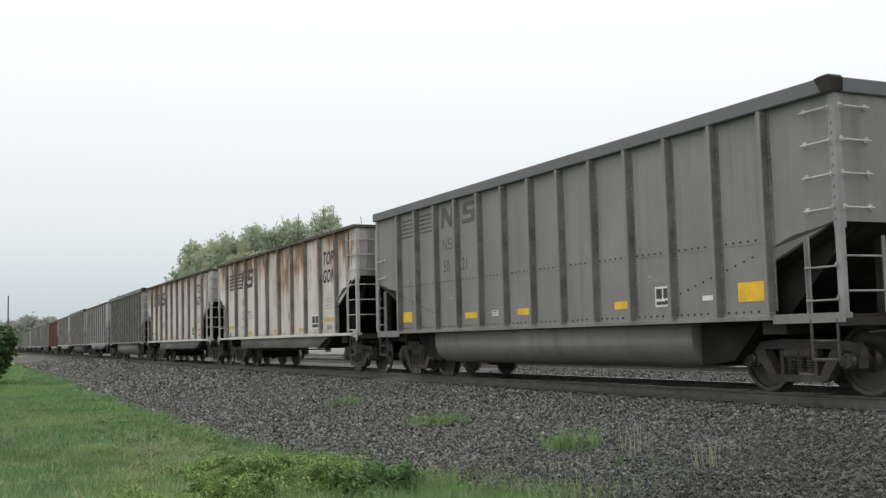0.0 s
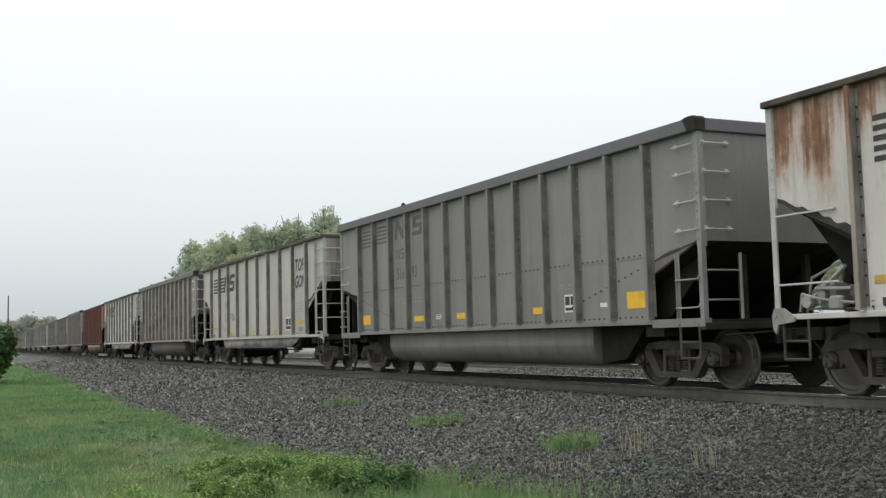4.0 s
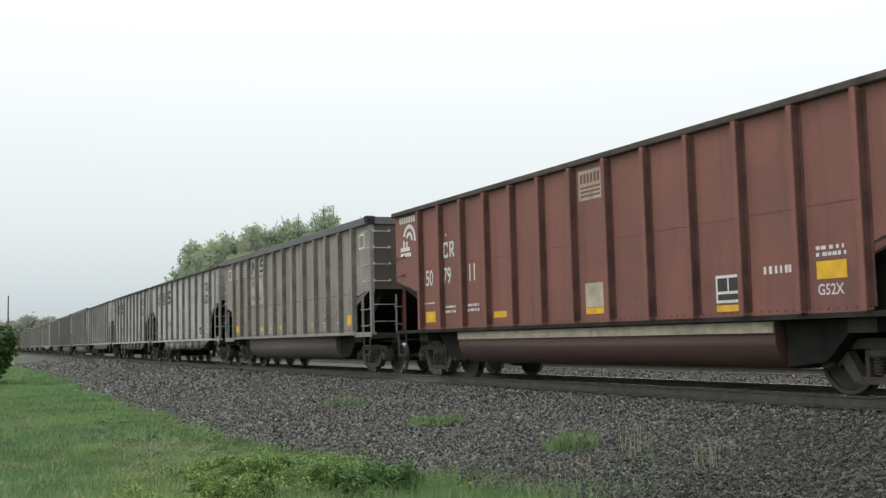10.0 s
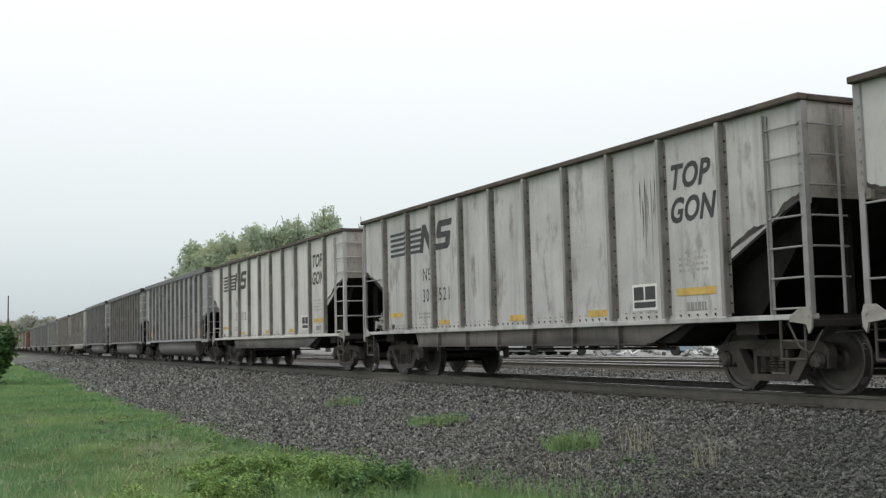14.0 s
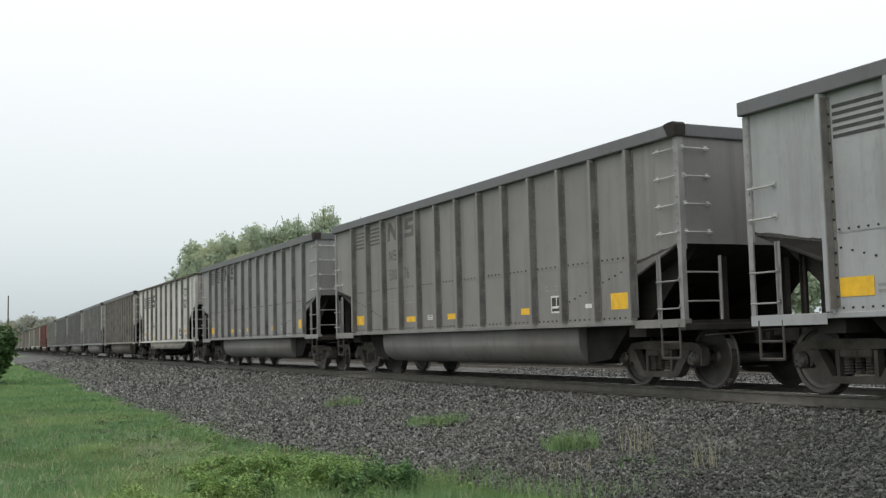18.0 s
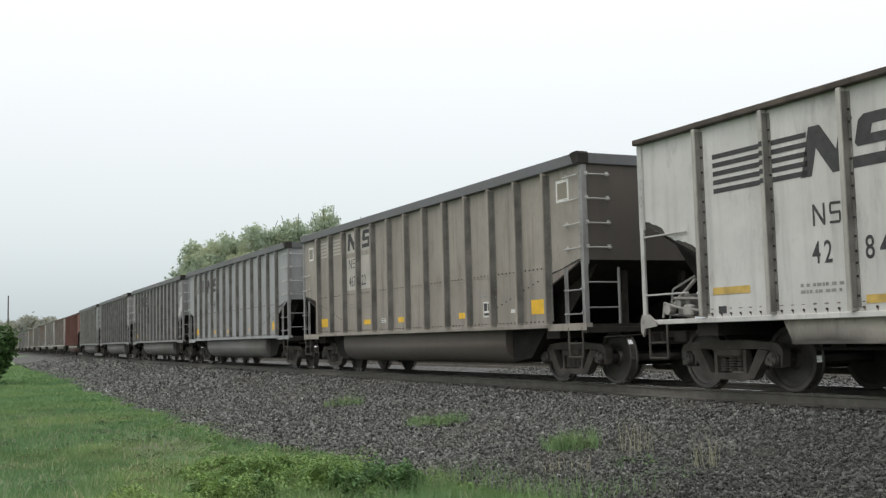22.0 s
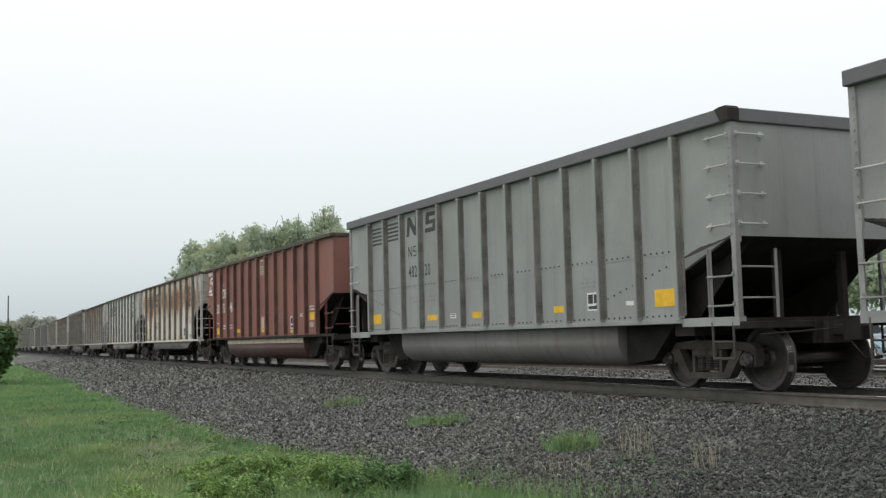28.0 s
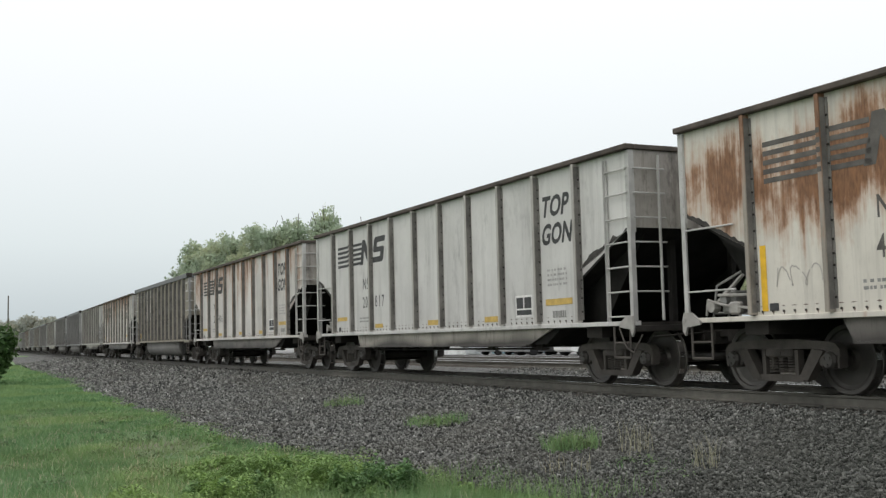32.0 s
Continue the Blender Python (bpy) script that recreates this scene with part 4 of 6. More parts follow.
        if lit:
            for i, a in enumerate((0.46, 13.68)):
                decal("consolidated_sign", "sign%d|tub" % i, patch(k, a, a + 0.40, 3.14, 3.52), CHALK, car)
                field("sign_field", "signb%d|tub" % i, ((a + 0.05, a + 0.35, 3.19, 3.47),), PAINT["dusty"])


def smear(car, k, name, shapes, material, label=""):
    """Uneven paint patches and runs on the side sheet, each shape a ring of (x, z)."""
    def build(bm):
        for pts in shapes:
            flat(bm, [(k.fit(x) + k.o, z) for x, z in pts], -HALF - 0.0045)
    bm = bmesh.new()
    build(bm)
    ob = part(name, bm, material, car, label)
    if len(shapes) > 2:
        ob["kind"] = "stuff"


def runs(x0, x1, top, low, n, width, seed):
    """Thin tapering runs of dirt hanging from a height."""
    g = random.Random(seed)
    out = []
    for i in range(n):
        x = x0 + (x1 - x0) * (i + g.uniform(0.1, 0.8)) / n
        w, t, b = width * g.uniform(0.5, 1.3), top + g.uniform(-0.25, 0.12), low + g.uniform(-0.1, 0.7)
        out.append([(x, b), (x + w * 0.4, b + 0.1), (x + w, t - 0.2), (x + w * 0.6, t), (x - w * 0.1, t - 0.15)])
    return out


def scrawl(x, z, wide, high, seed):
    """A line that loops along like careless handwriting, in short strokes."""
    g = random.Random(seed)
    out, last = [], None
    for i in range(60):
        f = i / 59
        p = (x + wide * (f + 0.09 * math.sin(19 * f + seed)), z + high * (0.5 + 0.38 * math.cos(23 * f + 2 * math.sin(5 * f)) + g.uniform(-0.04, 0.04)))
        if last and i % 17:
            dx, dz = p[0] - last[0], p[1] - last[1]
            n = max(0.001, math.hypot(dx, dz))
            ox, oz = -dz / n * 0.009, dx / n * 0.009
            out.append([(last[0] + ox, last[1] + oz), (last[0] - ox, last[1] - oz), (p[0] - ox, p[1] - oz), (p[0] + ox, p[1] + oz)])
        last = p
    return out


def disc(x, z, r):
    return [(x + r * math.cos(t) * 0.9, z + r * math.sin(t)) for t in [2 * math.pi * i / 14 for i in range(14)]]


# the train in its order, the car that leads the view first: kind, paint, number, style, shift along the track fitted to
# the camera's view
TRAIN = [
    (TUB, "steel", ("50", "21"), "bars", 0.06), (TOP, "rusty", ("23", "751"), "bars", 0.19), (TOP, "worn", ("21", "143"), "bars", 0.10),
    (TUB, "steel", ("516", "93"), "bars", 0.04), (TOP, "white", ("25", "936"), "bars", 0.14), (LONG, "taupe", ("463", "98"), "bars", -0.29),
    (TOP, "bright", ("41", "596"), "bars", -0.13), (RED, "red", ("50", "79", "11"), "bars", 0.03), (LONG, "taupe", ("463", "67"), "bars", -0.80),
    (TOP, "soot", ("30", "919"), "bars", -0.27), (TOP, "soot", ("30", "521"), "bars", 0.15), (TOP, "bright", ("24", "312"), "bars", -0.05),
    (LONG, "pale", ("479", "01"), "bars", 0.10), (TUB, "steel", ("500", "76"), "bars", 0.29), (TUB, "grey", ("500", "14"), "bars", 0.35),
    (TOP, "bright", ("42", "846"), "bars", 0.50), (LONG, "taupe", ("467", "22"), "bars", 0.04), (TUB, "pale", ("513", "98"), "slant", 0.10),
    (TUB, "grey", ("507", "63"), "slant", 0.31), (LONG, "grey", ("488", "15"), "bars", 0.10), (TUB, "green", ("482", "20"), "bars", -0.39),
    (RED, "red", ("50", "75", "48"), "other", -0.05), (TOP, "rustiest", ("41", "687"), "bars", -0.33), (TOP, "bright", ("20", "817"), "bars", -0.3),
    (TOP, "worn", ("22", "406"), "bars", -0.3), (LONG, "dusty", ("461", "33"), "bars", -0.3), (TOP, "worn", ("40", "118"), "bars", -0.3),
    (TOP, "white", ("27", "590"), "bars", -0.3),
]
REST = ["grey", "steel", "white", "steel", "dusty", "grey", "worn", "steel", "pale", "white", "steel", "grey", "dusty", "steel", "grey"]
TRAIN += [(TOP if c in ("white", "worn") else TUB, c, ("", ""), "bars", -0.3) for c in REST]
SPEED, LEAD = 11.508, -23.86
LABELS = {
    "steel": "dark grey steel bathtub coal gondola with yellow reflectors", "grey": "grey steel bathtub coal gondola with dark emblem",
    "pale": "light grey bathtub coal gondola, dirt-streaked sides", "green": "greenish grey bathtub coal gondola with yellow reflectors",
    "taupe": "brownish grey bathtub coal gondola with repainted panels", "dusty": "dusty olive-brown bathtub coal gondola",
    "bright": "white ribbed coal gondola with bold black lettering", "white": "dirty white ribbed coal gondola with black lettering", "soot": "sooty white ribbed coal gondola, stained and scuffed",
    "rusty": "white ribbed coal gondola with heavy rust streaks", "rustiest": "white ribbed coal gondola badly stained with orange rust", "worn": "worn off-white ribbed coal gondola, rust-stained",
    "red": "oxide red bathtub coal gondola with white lettering",
}
CARS = []
for i, (k, coat, number, style, fit_shift) in enumerate(TRAIN):
    ink = GHOST if coat in ("steel", "rustiest") else INK
    car = gondola(k, coat, LABELS[coat], number, style, ink, YELLOW if k is not TOP else OCHRE)
    start = LEAD - COUPLED * i + fit_shift + {TUB: 7.29, LONG: 7.40, RED: 6.91, TOP: 7.20}[k]
    CARS.append((car, start))


# what sets single cars apart
smear(CARS[18][0], TUB, "bare_patch", [[(13.48, 2.10), (13.62, 2.45), (13.80, 2.52), (13.86, 2.78), (14.05, 2.95), (14.34, 2.98), (14.36, 2.40), (14.10, 2.30), (13.9, 2.19)]], SCUFF, "scuffed bare white patch")
smear(CARS[18][0], TUB, "faded_spot", [disc(x, z, r) for x, z, r in ((3.02, 1.96, 0.10), (3.86, 1.97, 0.10), (4.78, 1.92, 0.17))], SCUFF)
smear(CARS[12][0], LONG, "oil_run", runs(11.80, 12.42, 3.40, 2.05, 15, 0.036, 3), GHOST, "dark oily run")
smear(CARS[12][0], LONG, "oil_run", runs(12.55, 13.10, 3.25, 2.35, 9, 0.024, 4), FAINT, "dark oily run")
smear(CARS[10][0], TOP, "scratch", runs(11.45, 11.95, 3.15, 1.95, 9, 0.022, 5), GHOST, "thin dark scratches")
smear(CARS[9][0], TOP, "scratch", runs(9.6, 9.75, 2.95, 2.2, 2, 0.06, 6), OIL)
smear(CARS[22][0], TOP, "marker_stripe", [[(1.52, 1.10), (1.63, 1.10), (1.63, 1.96), (1.52, 1.96)], [(13.12, 1.50), (13.20, 1.50), (13.20, 2.30), (13.12, 2.30)]], YELLOW, "upright yellow stripe")
smear(CARS[22][0], TOP, "chalk_scrawl", [[(x, 1.42), (x + 0.02, 1.42), (x + 0.06, 1.42 + h), (x + 0.04, 1.42 + h)] for x, h in ((5.6, 0.5), (5.72, 0.3), (5.8, 0.55), (5.95, 0.4), (6.05, 0.5))], CHALK)
smear(CARS[21][0], RED, "chalk_scrawl", scrawl(9.75, 1.42, 0.9, 0.36, 17), FAINT, "loose looping chalk scrawl")
smear(CARS[22][0], TOP, "chalk_scrawl", scrawl(1.78, 1.36, 0.75, 0.34, 21), BEIGE, "loose looping chalk scrawl")
smear(CARS[21][0], RED, "oil_run", runs(8.1, 8.25, 2.32, 1.80, 1, 0.10, 8), OIL)
smear(CARS[6][0], TOP, "chalk_scrawl", [[(x, z), (x + 0.015, z), (x + d + 0.015, z + h), (x + d, z + h)] for x, z, d, h in ((9.55, 2.1, 0.1, 0.4), (9.7, 2.2, -0.08, 0.35), (9.85, 2.15, 0.1, 0.4), (10.0, 2.3, 0.02, 0.3), (9.6, 1.5, 0.05, 0.5), (9.75, 1.4, 0.08, 0.55), (9.9, 1.5, -0.04, 0.5), (10.1, 1.4, 0.06, 0.5))], FAINT)
smear(CARS[6][0], TOP, "patched_reflector", [[(7.22, 1.00), (7.92, 1.00), (7.98, 1.08), (7.92, 1.13), (7.25, 1.13)]], OIL)
for i, body in ((12, "G116"), (17, "G117R")):
    letters("lettering", body, TRAIN[i][0].fit(12.76) + TRAIN[i][0].o, -HALF - 0.004, 1.56, 0.10, INK, CARS[i][0], 0.9)
for i, x in ((3, 4.1), (5, 3.6)):
    bm = bmesh.new()
    bmesh.ops.create_icosphere(bm, subdivisions=1, radius=0.055, matrix=Matrix.Translation((x + TRAIN[i][0].o, -HALF, TUB.top + 0.055)))
    for v in bm.verts:
        v.co.x += 0.03 * math.sin(9 * v.co.z + 5 * v.co.x)
    part("coal_lump", bm, BLACK, CARS[i][0], "lump of coal left on the top edge")


# ---- track, ground ----
def swept(name, prof, x0, x1, step, offset, material, parent=None, closed=True):
    """A profile of (sideways, height) swept along the line of the track."""
    bm = bmesh.new()
    rows, x = [], x0
    while x <= x1 + 1e-6:
        y = line_y(x) + offset
        rows.append([bm.verts.new((x, y + a, z)) for a, z in prof])
        x += step
    m = len(prof)
    for p, q in zip(rows, rows[1:]):
        for i in range(m if closed else m - 1):
            j = (i + 1) % m
            bm.faces.new((p[i], p[j], q[j], q[i]))
    return part(name, bm, material, parent)


RAIL = [(-0.070, -0.172), (-0.070, -0.158), (-0.012, -0.140), (-0.009, -0.045), (-0.036, -0.036), (-0.037, -0.008), (-0.028, -0.001),
        (0.028, -0.001), (0.037, -0.008), (0.036, -0.036), (0.009, -0.045), (0.012, -0.140), (0.070, -0.158), (0.070, -0.172)]
HEAD = [(-0.0376, -0.010), (-0.029, 0.0006), (0.029, 0.0006), (0.0376, -0.010)]
for off in (0.0, 6.95, 10.95):
    for g in (-0.753, 0.753):
        r = swept("rail", RAIL, -420, 60, 4, off + g, RAILSIDE)
        tagged(r, "worn steel rail with a polished head on ballast", "rail", "rails", "structure")
        swept("rail_head", HEAD, -420, 60, 4, off + g, RAILTOP, r)


def toe(x):
    """How far the gravel reaches toward the grass, from the middle of the track."""
    w = 6.35 + 0.85 * min(1, max(0, (-x - 7) / 8)) - 0.9 * min(1, max(0, (-x - 22) / 30))
    return w + 0.30 * noise.noise(Vector((x * 0.35, 3.1, 0))) + 0.12 * noise.noise(Vector((x * 1.9, 7.7, 0)))


def bed_z(d):
    """Height of the gravel at d metres from the middle of the track, on the grass side."""
    rows = [(0.0, -0.20), (1.75, -0.20), (3.2, -0.40), (5.0, -0.50), (7.4, -0.57), (99, -0.60)]
    for (a, za), (b, zb) in zip(rows, rows[1:]):
        if d <= b:
            return za + (zb - za) * max(0, d - a) / (b - a)
    return -0.6


def ground_z(x, y):
    d = line_y(x) - y
    if d > 0:
        z = bed_z(d) - 0.05 if d < toe(x) else -0.575
        z += 0.05 * noise.noise(Vector((x * 0.3, y * 0.3, 0))) * min(1, max(0, d - toe(x) + 0.5))
        return z
    return -0.50


def gravel_material():
    n = Nodes("grey_crushed_stone", 0.9)
    v = n.t.nodes.new("ShaderNodeTexVoronoi")
    n.put(v.inputs["Vector"], n.where())
    v.inputs["Scale"].default_value = 19.0
    big = n.noise(n.where(), 0.5, 4)
    fine = n.noise(n.where(), 60.0, 3)
    sep = n.t.nodes.new("ShaderNodeSeparateColor")
    n.put(sep.inputs[0], v.outputs["Color"])
    col = n.mix(n.ramp(sep.outputs[0], 0.1, 0.95), (0.035, 0.034, 0.033), (0.185, 0.186, 0.174))
    col = n.mix(n.ramp(big, 0.45, 0.70, 0, 0.4), col, (0.080, 0.075, 0.060))
    n.bump(n.math("SUBTRACT", n.math("MULTIPLY", fine, 0.2), v.outputs["Distance"]), 1.0, 0.04)
    return n.done(col)


def stone_material():
    n = Nodes("crushed_stone_pieces", 0.88)
    g = n.t.nodes.new("ShaderNodeNewGeometry")
    k = g.outputs["Random Per Island"]
    lot = n.math("POWER", k, 1.7)
    col = n.mix(n.ramp(lot, 0.0, 0.95), (0.020, 0.021, 0.019), (0.275, 0.277, 0.256))
    col = n.mix(n.ramp(k, 0.985, 0.992), col, (0.42, 0.42, 0.39))
    big = n.noise(n.where(), 0.7, 4)
    col = n.mix(n.ramp(big, 0.45, 0.72, 0, 0.30), col, (0.12, 0.110, 0.090))
    # lens vignetting painted in: stones darkened toward the view's lower right corner
    vignette = n.t.nodes.new("ShaderNodeVectorMath")
    vignette.operation = "DISTANCE"
    n.put(vignette.inputs[0], n.tc.outputs["Object"])
    vignette.inputs[1].default_value = (-5.2, -3.4, -0.4)
    edge = n.math("ADD", vignette.outputs["Value"], n.math("MULTIPLY", big, 2.5))
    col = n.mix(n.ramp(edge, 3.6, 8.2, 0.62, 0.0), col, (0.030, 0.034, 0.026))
    fine = n.noise(n.where(), 70.0, 3)
    n.bump(fine, 0.4, 0.006)
    return n.done(col)


def grass_ground_material():
    n = Nodes("short_grass_ground", 0.95)
    a = n.noise(n.where(), 0.45, 5)
    b = n.noise(n.where(), 2.6, 5, 0.7)
    c = n.noise(n.where((1, 1, 1)), 60.0, 3, 0.7)
    col = n.mix(n.ramp(a, 0.3, 0.7), (0.114, 0.222, 0.088), (0.178, 0.270, 0.112))
    col = n.mix(n.ramp(b, 0.45, 0.75, 0, 0.55), col, (0.17, 0.17, 0.085))
    col = n.mix(n.ramp(c, 0.4, 0.7, 0, 0.5), col, (0.070, 0.125, 0.048))
    far = n.t.nodes.new("ShaderNodeVectorMath")
    far.operation = "DISTANCE"
    n.put(far.inputs[0], n.tc.outputs["Object"])
    far.inputs[1].default_value = (-15.6, -8.35, -0.57)
    gone = n.math("ADD", far.outputs["Value"], n.math("MULTIPLY", b, 1.6))
    col = n.mix(n.ramp(gone, 1.1, 2.3, 0.6, 0), col, (0.15, 0.125, 0.085))
    n.bump(n.math("ADD", b, c), 0.9, 0.05)
    return n.done(col)


def leaf_material(name, dark, light, rough=0.6, through_light=0.25, mottle=0.5):
    n = Nodes(name, rough)
    g = n.t.nodes.new("ShaderNodeNewGeometry")
    big = n.noise(n.where(), 0.9, 3)
    wide = n.noise(n.where(), 0.28, 3)
    col = n.mix(n.ramp(g.outputs["Random Per Island"], 0, 1), dark, light)
    col = n.mix(n.ramp(wide, 0.46, 0.62, 0, 0.6), col, (light[0] * 1.15, light[1] * 1.0, light[2] * 0.8))
    col = n.mix(n.ramp(big, 0.4, 0.68, 0, mottle), col, tuple(c * 0.75 for c in dark))
    n.done(col)
    thin = n.t.nodes.new("ShaderNodeBsdfTranslucent")
    n.put(thin.inputs["Color"], col)
    mix = n.t.nodes.new("ShaderNodeMixShader")
    mix.inputs[0].default_value = through_light
    out = n.t.nodes["Material Output"]
    n.t.links.new(n.b.outputs[0], mix.inputs[1])
    n.t.links.new(thin.outputs[0], mix.inputs[2])
    n.t.links.new(mix.outputs[0], out.inputs["Surface"])
    return n.m


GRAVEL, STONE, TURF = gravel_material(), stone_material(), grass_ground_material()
GRASS = leaf_material("grass_blades", (0.106, 0.218, 0.084), (0.236, 0.366, 0.160), mottle=0.60)
STRAW = leaf_material("dry_stalks", (0.33, 0.32, 0.21), (0.50, 0.48, 0.34))
HERB = leaf_material("broad_green_leaves", (0.072, 0.180, 0.052), (0.235, 0.375, 0.125))
WEED = leaf_material("dusty_weed_leaves", (0.085, 0.145, 0.060), (0.19, 0.26, 0.12))
# distance haze is painted into both crown colours, far paler than real leaves
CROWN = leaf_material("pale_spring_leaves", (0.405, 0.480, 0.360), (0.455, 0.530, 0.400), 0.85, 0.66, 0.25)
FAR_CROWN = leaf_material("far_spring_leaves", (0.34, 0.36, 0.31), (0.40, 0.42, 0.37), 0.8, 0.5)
BUSH = leaf_material("bush_leaves", (0.035, 0.085, 0.022), (0.085, 0.150, 0.042))
BARK = plain("grey_bark", (0.10, 0.085, 0.07), 0.9, var=0.3)


def grid_sheet(name, xs, ys, height, material, keep=None):
    verts, faces, index = [], [], {}
    for i, x in enumerate(xs):
        for j, y in enumerate(ys):
            index[i, j] = len(verts)
            verts.append((x, y, height(x, y)))
    for i in range(len(xs) - 1):
        for j in range(len(ys) - 1):
            faces.append((index[i, j], index[i + 1, j], index[i + 1, j + 1], index[i, j + 1]))
    me = bpy.data.meshes.new(name)
    me.from_pydata(verts, [], faces)
    me.materials.append(material)
    me.shade_smooth()
    return new(name, me)


xs = [-3000, -1500, -800, -450, -300, -220, -160, -120] + [-100 + 2 * i for i in range(20)] + [-60 + 0.8 * i for i in range(76)] + [4, 12, 30, 60, 150, 400, 1500, 3000]
ys = [-3000, -900, -300, -120, -60, -30, -20] + [-15 + 0.5 * i for i in range(31)] + [1, 2, 4, 8, 14, 30, 60, 120, 300, 900, 3000]
ground = grid_sheet("ground", xs, ys, ground_z, TURF)
tagged(ground, "short green grass on level ground beside the railway", "ground", "", "structure")

# the gravel bed: one strip that follows the track
bx = [-420, -360, -300, -250, -210, -180, -150, -130] + [-115 + 3 * i for i in range(19)] + [-58 + 0.5 * i for i in range(117)] + [4, 10, 20, 40, 60]
fr = [0, 0.06, 0.14, 0.24, 0.34, 0.44, 0.54, 0.64, 0.72, 0.80, 0.88, 0.94, 1.0]
verts, faces = [], []
for x in bx:
    for f in fr:
        d = toe(x) * (1 - f)
        z = bed_z(d) + (0.03 * noise.noise(Vector((x * 1.1, d * 1.1, 2))) if d > 1.8 else 0)
        verts.append((x, line_y(x) - d, z if f > 0 else z - 0.09))
    for e, z in ((1.6, -0.20), (2.6, -0.26), (3.6, -0.34), (4.6, -0.26), (5.5, -0.20), (8.6, -0.20), (9.8, -0.34), (11.5, -0.42), (15.0, -0.44), (15.6, -0.56)):
        verts.append((x, line_y(x) + e, z))
m = len(fr) + 10
for i in range(len(bx) - 1):
    for j in range(m - 1):
        faces.append((i * m + j, (i + 1) * m + j, (i + 1) * m + j + 1, i * m + j + 1))
me = bpy.data.meshes.new("ballast")
me.from_pydata(verts, [], faces)
me.materials.append(GRAVEL)
me.shade_smooth()
ballast = tagged(new("ballast", me), "grey crushed stone ballast under the tracks", "ballast", "", "structure")


# ---- ties of the two tracks ----
def tie_mesh(bm):
    box(bm, -0.115, 0.115, -1.30, 1.30, -0.36, -0.175, 0.008)


rng = random.Random(5)
for off, a, b in ((0.0, -75.0, 8.0), (6.95, -75.0, 8.0)):
    x = a
    while x < b:
        t = piece("tie", "tie", tie_mesh, TIE, ballast, pose(x, line_y(x) + off, rng.uniform(-0.008, 0.0), 0, 0, line_turn(x) + rng.uniform(-0.6, 0.6)))
        x += 0.53 if off == 0 else 0.545


# ---- loose stones ----
def scatter_mesh(name, verts, faces, material):
    """A mesh from arrays of vertices and triangles or quads."""
    me = bpy.data.meshes.new(name)
    n, m, k = len(verts), len(faces), faces.shape[1]
    me.vertices.add(n)
    me.vertices.foreach_set("co", verts.astype(np.float32).ravel())
    me.loops.add(m * k)
    me.loops.foreach_set("vertex_index", faces.astype(np.int32).ravel())
    me.polygons.add(m)
    me.polygons.foreach_set("loop_start", np.arange(0, m * k, k, dtype=np.int32))
    me.update(calc_edges=True)
    me.materials.append(material)
    return me


OCT_V = np.array([(1, 0, 0), (-1, 0, 0), (0, 1, 0), (0, -1, 0), (0, 0, 1), (0, 0, -1)], float)
OCT_F = np.array([(0, 2, 4), (2, 1, 4), (1, 3, 4), (3, 0, 4), (2, 0, 5), (1, 2, 5), (3, 1, 5), (0, 3, 5)])


def turned(g, n):
    """n random rotation matrices."""
    q = g.normal(size=(n, 4))
    q /= np.linalg.norm(q, axis=1)[:, None]
    w, x, y, z = q.T
    return np.stack([np.stack([1 - 2 * (y * y + z * z), 2 * (x * y - z * w), 2 * (x * z + y * w)], -1),
                     np.stack([2 * (x * y + z * w), 1 - 2 * (x * x + z * z), 2 * (y * z - x * w)], -1),
                     np.stack([2 * (x * z - y * w), 2 * (y * z + x * w), 1 - 2 * (x * x + y * y)], -1)], 1)


TOE_X = np.arange(-108.0, 0.0, 0.25)
TOE_W = np.array([toe(x) for x in TOE_X])


def stones(name, x0, x1, count, size, d0, seed, across=None):
    g = np.random.default_rng(seed)
    xs = g.uniform(x0, x1, count)
    ts = np.interp(xs, TOE_X, TOE_W) + 0.15 if across is None else np.full(count, across)
    ds = d0 + (ts - d0) * g.uniform(0, 1, count)
    zs = np.interp(ds, (-11.5, -9.8, -8.6, -5.5, -4.6, -3.6, -2.6, -1.6, 0.0, 1.75, 3.2, 5.0, 7.4), (-0.42, -0.34, -0.20, -0.20, -0.26, -0.34, -0.26, -0.20, -0.20, -0.20, -0.40, -0.50, -0.57)) + g.normal(0, 0.012, count)
    ys = np.array([line_y(x) for x in xs]) - ds
    s = size * np.exp(g.normal(0, 0.28, count))
    shape = OCT_V[None] * (0.62 + 0.5 * g.uniform(size=(count, 6, 1))) + g.normal(0, 0.16, (count, 6, 3))
    shape *= np.array([1.15, 0.8, 0.6])
    v = np.einsum("nij,nkj->nki", turned(g, count), shape) * s[:, None, None]
    v += np.stack([xs, ys, zs + s * g.uniform(-0.2, 0.75, count)], -1)[:, None, :]
    f = (OCT_F[None] + 6 * np.arange(count)[:, None, None]).reshape(-1, 3)
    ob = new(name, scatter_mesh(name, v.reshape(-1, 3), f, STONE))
    tagged(ob, "loose grey crushed stones of the ballast shoulder", "stones", "", "stuff")


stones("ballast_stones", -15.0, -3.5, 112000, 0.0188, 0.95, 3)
stones("ballast_stones_beyond", -30.0, -15.0, 80000, 0.0225, 0.95, 4)
stones("ballast_stones_last", -105.0, -62.0, 13000, 0.065, 0.95, 7)
stones("stones_between_tracks", -30.0, -8.0, 18000, 0.030, -0.70, 8, -6.1)
stones("stones_past_tracks", -36.0, -16.0, 7000, 0.038, -7.8, 9, -11.4)
